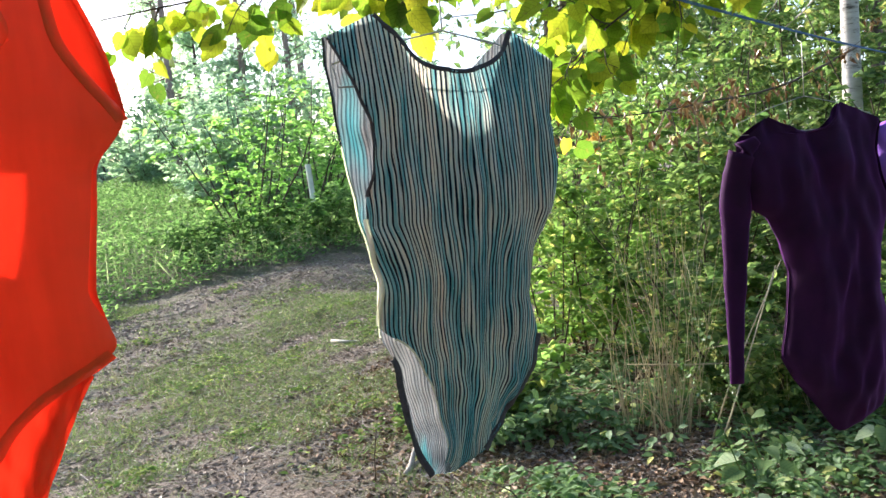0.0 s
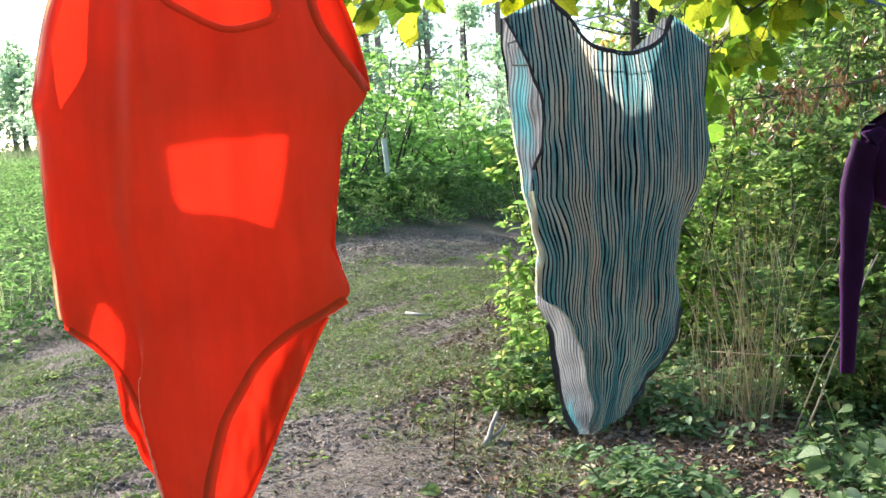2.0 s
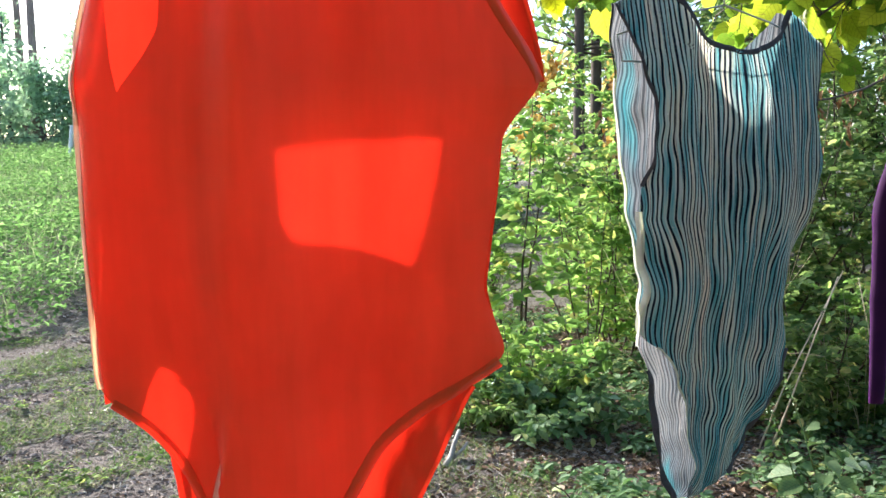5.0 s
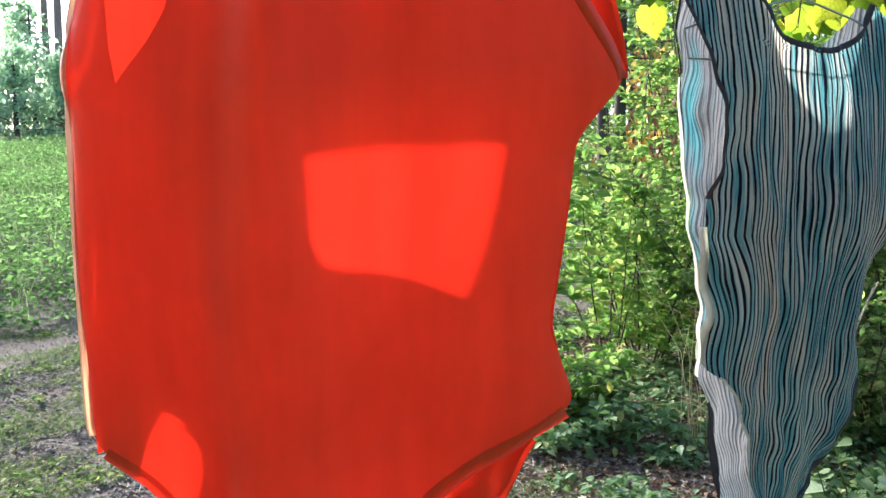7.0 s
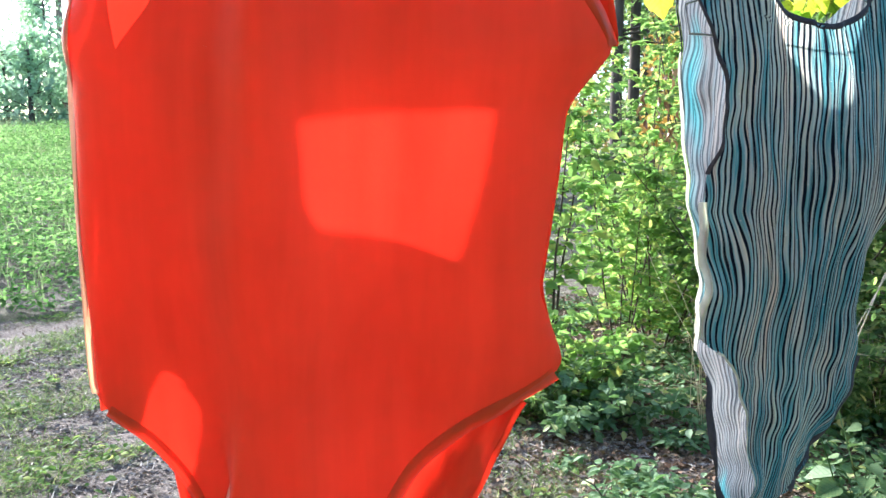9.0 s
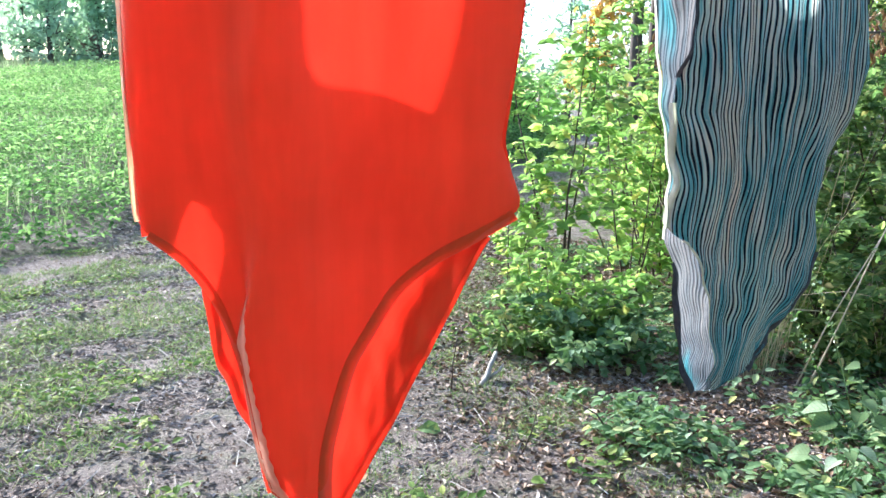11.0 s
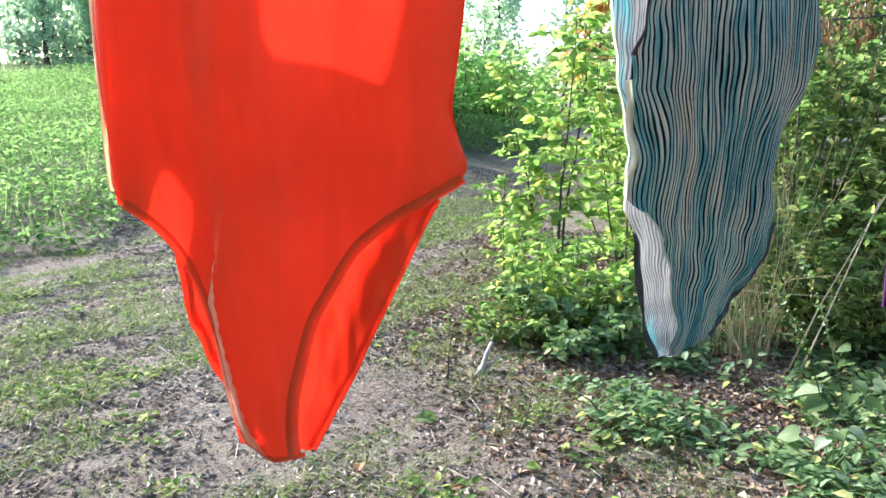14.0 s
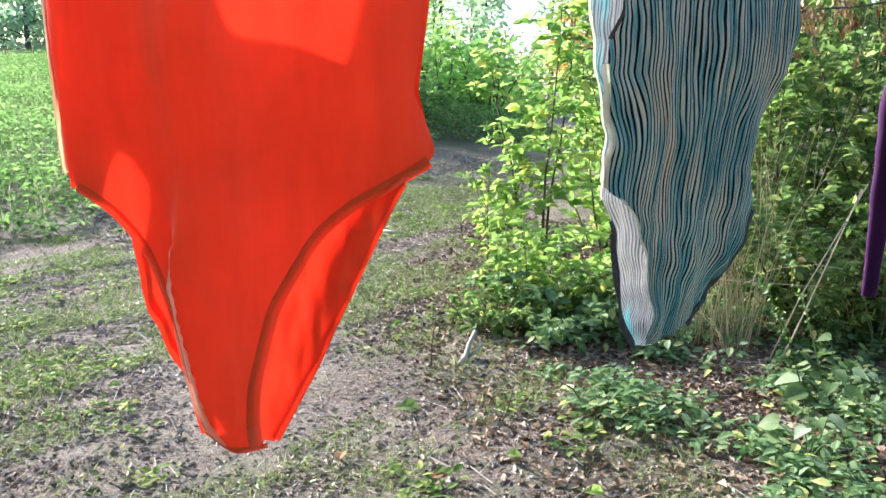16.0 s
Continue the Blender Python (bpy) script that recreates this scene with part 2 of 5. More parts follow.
GREY_WOOD = plain_mat("weathered_grey_wood", [(0.3, (0.2, 0.18, 0.15)), (0.7, (0.52, 0.49, 0.44))], 60, 0.85, 0.5, 0.004, (1, 0.2, 1))
TUBE_WHITE = plain_mat("white_plastic_tube", [(0.3, (0.68, 0.7, 0.68)), (0.7, (0.8, 0.82, 0.8))], 20, 0.5, 0.1)
ROPE_BLUE = plain_mat("blue_twisted_rope", [(0.35, (0.03, 0.1, 0.3)), (0.65, (0.1, 0.24, 0.5))], 240, 0.7, 0.6, 0.003)
WIRE = plain_mat("grey_hanger_wire", [(0.3, (0.3, 0.3, 0.29)), (0.7, (0.5, 0.5, 0.48))], 80, 0.4, 0.1, 0.001, (1, 1, 1), 0.8)
STRAW = leaf_mat("dry_straw", [(0.0, (0.46, 0.37, 0.27)), (0.5, (0.64, 0.54, 0.41)), (1.0, (0.76, 0.69, 0.56))], 0.3, 0.2, 1.0)
LITTER = leaf_mat("fallen_leaves", [(0.0, (0.072, 0.045, 0.030)), (0.35, (0.180, 0.116, 0.076)), (0.7, (0.300, 0.215, 0.150)), (1.0, (0.480, 0.370, 0.275))], 0.1, 0.25, 0.6)
CRUMB = leaf_mat("soil_debris", [(0.0, (0.11, 0.088, 0.075)), (0.45, (0.24, 0.192, 0.155)), (0.8, (0.42, 0.352, 0.292)), (1.0, (0.60, 0.53, 0.46))], 0.02, 0.1, 0.5)
DRY_LEAF = leaf_mat("withered_leaves", [(0.0, (0.14, 0.07, 0.035)), (0.5, (0.26, 0.15, 0.075)), (1.0, (0.38, 0.27, 0.16))], 0.25, 0.2, 0.7)
GRASS = leaf_mat("lawn_blades", [(0.0, (0.09, 0.150, 0.055)), (0.5, (0.165, 0.245, 0.09)), (0.82, (0.26, 0.325, 0.15)), (1.0, (0.46, 0.42, 0.25))], 0.4, 0.12, 1.1)
MEADOW = leaf_mat("meadow_leaves", [(0.0, (0.080, 0.160, 0.055)), (0.5, (0.150, 0.260, 0.095)), (1.0, (0.255, 0.365, 0.170))], 0.6, 0.1, 1.4)
# shrub green with its base colour raised for a backlit look
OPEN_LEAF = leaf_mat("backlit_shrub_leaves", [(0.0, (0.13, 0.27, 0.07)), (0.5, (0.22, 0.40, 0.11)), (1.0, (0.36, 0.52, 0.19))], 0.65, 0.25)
GREEN = leaf_mat("shrub_leaves", [(0.0, (0.085, 0.150, 0.060)), (0.5, (0.155, 0.230, 0.092)), (0.9, (0.260, 0.325, 0.135)), (1.0, (0.460, 0.400, 0.190))], 0.58, 0.3, 1.6)
YELLOWGREEN = leaf_mat("yellow_green_leaves", [(0.0, (0.145, 0.250, 0.082)), (0.5, (0.212, 0.325, 0.105)), (0.88, (0.310, 0.390, 0.135)), (1.0, (0.567, 0.500, 0.190))], 0.62, 0.15, 1.7)
LINDEN = leaf_mat("linden_leaves", [(0.0, (0.095, 0.175, 0.025)), (0.4, (0.200, 0.300, 0.033)), (0.72, (0.380, 0.430, 0.037)), (1.0, (0.640, 0.570, 0.050))], 0.6, 0.3, 1.6, True, 4, True)
COVER = leaf_mat("ground_cover_leaves", [(0.0, (0.090, 0.165, 0.060)), (0.55, (0.140, 0.228, 0.105)), (0.9, (0.287, 0.384, 0.229)), (1.0, (0.575, 0.575, 0.201))], 0.35, 0.5)
BROADLEAF = leaf_mat("pale_broad_leaves", [(0.0, (0.1, 0.17, 0.06)), (0.6, (0.2, 0.28, 0.14)), (1.0, (0.42, 0.5, 0.36))], 0.35, 0.5, 1.5, True, 4, True)
# distance haze is put into this foliage colour: paled and greyed
HAZED_LEAF = leaf_mat("haze_paled_foliage", [(0.0, (0.290, 0.390, 0.330)), (0.6, (0.390, 0.500, 0.430)), (1.0, (0.490, 0.590, 0.510))], 0.72, 0.12, 1.4)
AUTUMN = leaf_mat("autumn_foliage", [(0.0, (0.52, 0.30, 0.10)), (0.6, (0.66, 0.42, 0.16)), (1.0, (0.62, 0.55, 0.22))], 0.7, 0.2, 1.3)
# base colour raised so bushes standing in shade look backlit
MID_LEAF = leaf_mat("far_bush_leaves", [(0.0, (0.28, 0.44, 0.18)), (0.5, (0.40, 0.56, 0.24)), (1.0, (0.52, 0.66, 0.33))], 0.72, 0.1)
# greyed and paled to put some haze into the far field
MEADOW_GRASS = leaf_mat("meadow_grass_blades", [(0.0, (0.15, 0.21, 0.11)), (0.5, (0.26, 0.325, 0.19)), (1.0, (0.40, 0.44, 0.29))], 0.5, 0.08, 1.2)
TRACK_WEED = leaf_mat("track_weed_leaves", [(0.0, (0.09, 0.16, 0.05)), (0.6, (0.17, 0.25, 0.08)), (1.0, (0.40, 0.44, 0.14))], 0.45, 0.25)


# ---- mesh helpers ----
def part(name, bm, material, parent=None, label=""):
    me = bpy.data.meshes.new(name)
    bm.to_mesh(me)
    bm.free()
    me.materials.append(material)
    ob = new(name, me)
    ob.parent = parent
    return tagged(ob, label)


def fast_mesh(name, verts, faces, material, parent=None, label="", smooth=False):
    """One mesh from arrays: verts (n, 3), faces (m, 3)."""
    me = bpy.data.meshes.new(name)
    verts, faces = np.asarray(verts, np.float32), np.asarray(faces, np.int32)
    k = faces.shape[1]
    me.vertices.add(len(verts))
    me.vertices.foreach_set("co", verts.ravel())
    me.loops.add(faces.size)
    me.loops.foreach_set("vertex_index", faces.ravel())
    me.polygons.add(len(faces))
    me.polygons.foreach_set("loop_start", np.arange(0, faces.size, k, dtype=np.int32))
    me.polygons.foreach_set("use_smooth", np.full(len(faces), smooth))
    me.update(calc_edges=True)
    me.materials.append(material)
    ob = new(name, me)
    ob.parent = parent
    return tagged(ob, label)


# leaf outlines: x along the leaf, y across, z fold; unit length
KITE = (np.array([(0, 0, 0), (.42, -.28, .05), (1, 0, -.1), (.42, .28, .05), (.45, 0, -.03)]),
        np.array([(0, 1, 4), (1, 2, 4), (2, 3, 4), (3, 0, 4)]))
OVAL = (np.array([(0, 0, 0), (.22, -.24, .05), (.58, -.27, .04), (1, 0, -.14), (.58, .27, .04), (.22, .24, .05), (.3, 0, 0), (.65, 0, -.04)]),
        np.array([(0, 1, 6), (1, 2, 7), (1, 7, 6), (2, 3, 7), (3, 4, 7), (4, 5, 6), (4, 6, 7), (5, 0, 6)]))
HEART = (np.array([(0, 0, 0), (-.1, -.2, .02), (.0, -.4, .05), (.25, -.5, .06), (.52, -.42, .03), (.78, -.2, -.04), (1.04, 0, -.14),
                   (.78, .2, -.04), (.52, .42, .03), (.25, .5, .06), (.0, .4, .05), (-.1, .2, .02), (.3, 0, -.02), (.65, 0, -.05)]),
         np.array([(0, 1, 12), (1, 2, 12), (2, 3, 12), (3, 4, 13), (3, 13, 12), (4, 5, 13), (5, 6, 13), (6, 7, 13), (7, 8, 13),
                   (8, 9, 12), (8, 12, 13), (9, 10, 12), (10, 11, 12), (11, 0, 12)]))
HEARTS = [(HEART[0] * np.array([1, a, b]) + np.array([0, 0, 0]), HEART[1]) for a, b in ((1, 1), (.9, 2.2), (1.05, .4), (.95, -1.2))]
DIAMOND = (np.array([(0, 0, 0), (.45, -.26, .05), (1, 0, -.1), (.45, .26, .05)]), np.array([(0, 1, 2), (0, 2, 3)]))
BLADE = (np.array([(0, -.02, 0), (0, .02, 0), (.55, -.017, .03), (.55, .017, .03), (1, 0, -.1)]), np.array([(0, 1, 2), (1, 3, 2), (2, 3, 4)]))


def leaf_shape(name, template, material):
    """One leaf's mesh, shared by its copies."""
    me = bpy.data.meshes.new(name)
    me.from_pydata([tuple(v) for v in template[0]], [], [tuple(int(k) for k in f) for f in template[1]])
    me.materials.append(material)
    me.polygons.foreach_set("use_smooth", [True] * len(me.polygons))
    return me


def lone_leaf(shape, place, axis, normal, size, parent):
    x = Vector(axis).normalized()
    y = Vector(normal).cross(x).normalized()
    z = x.cross(y)
    ob = new("leaf", shape)
    ob.parent = parent
    ob.matrix_basis = Matrix.Translation(place) @ Matrix((x, y, z)).transposed().to_4x4() @ Matrix.Scale(size, 4)
    return ob


def unit(a):
    return a / np.maximum(np.linalg.norm(a, axis=-1, keepdims=True), 1e-9)


def leaves(template, places, axes, normals, sizes):
    """Arrays of many leaves at places, along axes, facing normals."""
    tv, tf = template
    x = unit(axes)
    y = unit(np.cross(normals, x))
    z = np.cross(x, y)
    s = np.asarray(sizes)[:, None, None]
    v = places[:, None, :] + s * (tv[None, :, :1] * x[:, None] + tv[None, :, 1:2] * y[:, None] + tv[None, :, 2:] * z[:, None])
    f = tf[None] + (np.arange(len(places)) * len(tv))[:, None, None]
    return v.reshape(-1, 3), f.reshape(-1, 3)


def joined(pieces):
    vs, fs, k = [], [], 0
    for v, f in pieces:
        vs.append(v)
        fs.append(f + k)
        k += len(v)
    return np.concatenate(vs), np.concatenate(fs)


def tube(points, radii, sides=6):
    """A tapered tube along a polyline, as arrays of triangles."""
    p = np.asarray(points, float)
    r = np.broadcast_to(np.asarray(radii, float), (len(p),))
    d = unit(np.gradient(p, axis=0))
    ref = np.where(np.abs(d[:, 2:]) > 0.9, np.array([[1.0, 0, 0]]), np.array([[0, 0, 1.0]]))
    a = unit(np.cross(d, ref))
    b = np.cross(d, a)
    th = np.linspace(0, 2 * np.pi, sides, endpoint=False)
    ring = p[:, None] + r[:, None, None] * (np.cos(th)[None, :, None] * a[:, None] + np.sin(th)[None, :, None] * b[:, None])
    n = len(p)
    v = np.concatenate([ring.reshape(-1, 3), p[:1], p[-1:]])
    f = []
    for i in range(n - 1):
        for j in range(sides):
            k = (j + 1) % sides
            q = (i * sides + j, i * sides + k, (i + 1) * sides + k, (i + 1) * sides + j)
            f += [(q[0], q[1], q[2]), (q[0], q[2], q[3])]
    for j in range(sides):
        k = (j + 1) % sides
        f += [(n * sides, k, j), (n * sides + 1, (n - 1) * sides + j, (n - 1) * sides + k)]
    return v, np.array(f)


def bend(start, direction, length, steps, wobble, lift=0.0, seed=0):
    """A wandering polyline."""
    g = np.random.default_rng(seed)
    p, d, out = np.array(start, float), unit(np.array(direction, float)), []
    for _ in range(steps + 1):
        out.append(p.copy())
        d = unit(d + g.normal(0, wobble, 3) + np.array([0, 0, lift]))
        p = p + d * length / steps
    return np.array(out)


def height_at(x, y):
    """Ground height: level near the line, rising gently towards the meadow."""
    x, y = np.asarray(x, float), np.asarray(y, float)
    rise = (0.075 + 0.03 * np.clip((-x - 5.0) / 5.0, 0, 1)) * np.clip(y - 9.0, 0, 34) * np.clip((-x + 1.0) / 4.0, 0.25, 1.0)
    bumps = 0.02 * np.sin(x * 2.3 + 1.0) * np.sin(y * 1.9) + 0.012 * np.sin(x * 5.1) * np.cos(y * 4.3 + x)
    bank = 0.05 * np.clip(x - 1.2, 0, 6)
    return rise + bumps + bank


def on_ground(x, y, dz=0.0):
    return np.stack([x, y, height_at(x, y) + dz], -1)


# ---- ground ----
def build_ground():
    a = np.concatenate([-np.geomspace(400, 9, 26), np.linspace(-8.8, 6, 150), np.geomspace(6.2, 400, 26)])
    b = np.concatenate([-np.geomspace(400, 1, 18), np.linspace(-0.8, 14, 150), np.geomspace(14.2, 600, 34)])
    gx, gy = np.meshgrid(a, b, indexing="ij")
    gz = height_at(gx, gy)
    near = (gx > -9) & (gx < 6) & (gy > -1) & (gy < 14)
    gz = gz + near * rng.normal(0, 0.006, gz.shape)
    v = np.stack([gx, gy, gz], -1).reshape(-1, 3)
    i = np.arange(len(a) * len(b)).reshape(len(a), len(b))
    q = np.stack([i[:-1, :-1], i[1:, :-1], i[1:, 1:], i[:-1, 1:]], -1).reshape(-1, 4)
    ob = fast_mesh("ground", v, q, GROUND, smooth=True)
    return tagged(ob, "trodden brown earth track with patchy grass and leaf litter", "ground", kind="structure")


build_ground()


# ---- garments ----
def curve(pts):
    """A smooth function of height through (height, across) pairs."""
    pts = sorted(pts)
    h, a = np.array([p[0] for p in pts]), np.array([p[1] for p in pts])
    fine = np.linspace(h[0], h[-1], 160)
    vals = np.interp(fine, h, a)
    soft = np.convolve(np.pad(vals, 2, mode="edge"), np.hanning(7)[1:-1] / np.hanning(7)[1:-1].sum(), mode="valid")
    return lambda z: np.interp(z, fine, soft)


class Cloth:
    """A garment hung flat: u runs across it, z is height, depth comes from a soft tube shape and folds."""

    def __init__(self, origin, across, depth, centre, half, folds, seed, extra=None):
        self.o, self.d = Vector(origin), Vector(across).normalized()
        self.n = Vector((-self.d.y, self.d.x, 0))
        self.depth, self.centre, self.half, self.folds, self.seed, self.extra, self.slant, self.gather = depth, centre, half, folds, seed, extra, 0.0, 0.0

    def off(self, u, z, side):
        s = min(1.0, abs(u - self.centre(z)) / max(self.half(z), 0.01))
        d = self.depth(z) * math.sqrt(max(0.0, 1 - s ** 2.2))
        amp, freq = self.folds
        w = noise.noise(Vector((u * freq, z * freq * 0.22, self.seed + 3 * side))) * amp
        w += noise.noise(Vector((u * freq * 2.7, z * freq * 0.9, self.seed + 9 + 3 * side))) * amp * 0.42
        return side * d + w * (0.35 + 0.65 * (1 - s)) + (self.extra(u, z, side) if self.extra else 0.0)

    def at(self, u, z, side, lift=0.0):
        z -= self.slant * (u - .115) * min(1.0, max(0.0, (1.47 - z) / 0.08))
        return self.o + self.d * u + Vector((0, 0, z)) + self.n * (self.off(u, z, side) + lift * side)

    def weft(self, u, z):
        """The thread across the cloth: threads draw together where the cut narrows."""
        if not self.gather:
            return u
        c = self.centre(z)
        return c + (u - c) * min(2.1, max(1.0, self.gather / max(self.half(z), 0.01)))

    def panel(self, name, pieces, side, material, parent, label="", lift=0.0):
        """pieces: (low, high, left, right, rows, columns)."""
        bm = bmesh.new()
        uvl = bm.loops.layers.uv.new("UVMap")
        for low, high, left, right, nr, nc, *lean in pieces:
            cols = [(j / nc) ** (lean[0] if lean else 1.0) for j in range(nc + 1)]
            grid = []
            for i in range(nr + 1):
                z = low + (high - low) * i / nr
                a, b = float(left(z)), float(right(z))
                grid.append([(bm.verts.new(self.at(a + (b - a) * k, z, side, lift)), a + (b - a) * k, z) for k in cols])
            for i in range(nr):
                for j in range(nc):
                    c = (grid[i][j], grid[i][j + 1], grid[i + 1][j + 1], grid[i + 1][j])
                    f = bm.faces.new([k[0] for k in c])
                    f.smooth = True
                    for lp, k in zip(f.loops, c):
                        lp[uvl].uv = (self.weft(k[1], k[2]) + 0.31 * (side > 0), k[2])
        return part(name, bm, material, parent, label)

    def hem(self, path, side, material, parent, width=0.007, lift=0.0016, name="hem", label=""):
        """A flat band with rounded thickness along a path of (u, z)."""
        p = np.array(path, float)
        t = np.r_[0, np.cumsum(np.linalg.norm(np.diff(p, axis=0), axis=1))]
        fine = np.linspace(0, t[-1], max(12, int(t[-1] / 0.006)))
        q = np.stack([np.interp(fine, t, p[:, 0]), np.interp(fine, t, p[:, 1])], -1)
        k = np.array([.1, .2, .4, .2, .1])
        q[2:-2] = np.stack([np.convolve(q[:, n], k, "valid") for n in (0, 1)], -1)
        d = unit(np.gradient(q, axis=0))
        w = np.stack([-d[:, 1], d[:, 0]], -1) * width / 2
        bm = bmesh.new()
        uvl = bm.loops.layers.uv.new("UVMap")
        rows = []
        for (u, z), (du, dz) in zip(q, w):
            ring = [(-1, 0.1), (-0.7, 0.8), (0, 1), (0.7, 0.8), (1, 0.1)]
            rows.append([bm.verts.new(self.at(u + du * a, z + dz * a, side, lift * b)) for a, b in ring])
        for r0, r1 in zip(rows, rows[1:]):
            for j in range(4):
                f = bm.faces.new((r0[j], r0[j + 1], r1[j + 1], r1[j]))
                f.smooth = True
                for lp in f.loops:
                    p = lp.vert.co - self.o
                    lp[uvl].uv = (p.dot(self.d) + .3 * p.dot(self.n), p.z)
        return part(name, bm, material, parent, label)


def holder(name, at, label, category, group=""):
    e = new(name)
    e.location = at
    e.empty_display_size = 0.05
    bpy.context.view_layer.update()
    return tagged(e, label, category, group)


def settle(e):
    """Keep the parts where they were built."""
    for c in e.children:
        c.matrix_parent_inverse = Matrix.Translation(e.location).inverted()


ROPE_A, ROPE_B = Vector((-1.6, -0.9, 2.14)), Vector((3.05, 5.1, 2.12))


def rope_z(x):
    s = (x - ROPE_A.x) / (ROPE_B.x - ROPE_A.x)
    return ROPE_A.lerp(ROPE_B, s) - Vector((0, 0, 0.09 * 4 * s * (1 - s)))


def build_rope():
    bm_parts = []
    n = 420
    for k in range(3):
        pts = []
        for i in range(n + 1):
            c = rope_z(ROPE_A.x + (ROPE_B.x - ROPE_A.x) * i / n)
            a = i * 1.1 + k * 2 * math.pi / 3
            pts.append((c.x + 0.0016 * math.cos(a), c.y, c.z + 0.0016 * math.sin(a)))
        bm_parts.append(tube(pts, 0.0018, 5))
    ob = fast_mesh("clothes_line", *joined(bm_parts), ROPE_BLUE, smooth=True)
    tagged(ob, "thin blue twisted rope strung between the trees", "rope", kind="structure")


build_rope()


def wire_hanger(centre, across, half, drop, top, label):
    """A wire hanger: sloping shoulders, bar and hook."""
    c, d = Vector(centre), Vector(across).normalized()
    bottom = c - Vector((0, 0, drop + 0.03))
    pts = [c, c + d * half * 0.5 - Vector((0, 0, drop * 0.4)), c + d * half - Vector((0, 0, drop)), bottom + d * half * 0.96, bottom, bottom - d * half * 0.96,
           c - d * half - Vector((0, 0, drop)), c - d * half * 0.5 - Vector((0, 0, drop * 0.4)), c]
    hook = [c + Vector((0, 0, h)) for h in np.linspace(0, max(0.01, top - c.z - 0.018), 4)]
    h0 = hook[-1]
    n = Vector((-d.y, d.x, 0))
    hook += [h0 + n * (0.02 * math.sin(a)) + Vector((0, 0, 0.02 * (1 - math.cos(a)))) for a in np.linspace(0.4, 3.9, 10)]
    e = holder("wire_hanger", c, label, "hanger", "hangers on the line")
    fast_mesh("shoulder_wire", *tube([tuple(p) for p in pts], 0.0013, 5), WIRE, e, smooth=True)
    fast_mesh("hook", *tube([tuple(p) for p in hook], 0.0013, 5), WIRE, e, smooth=True)
    settle(e)


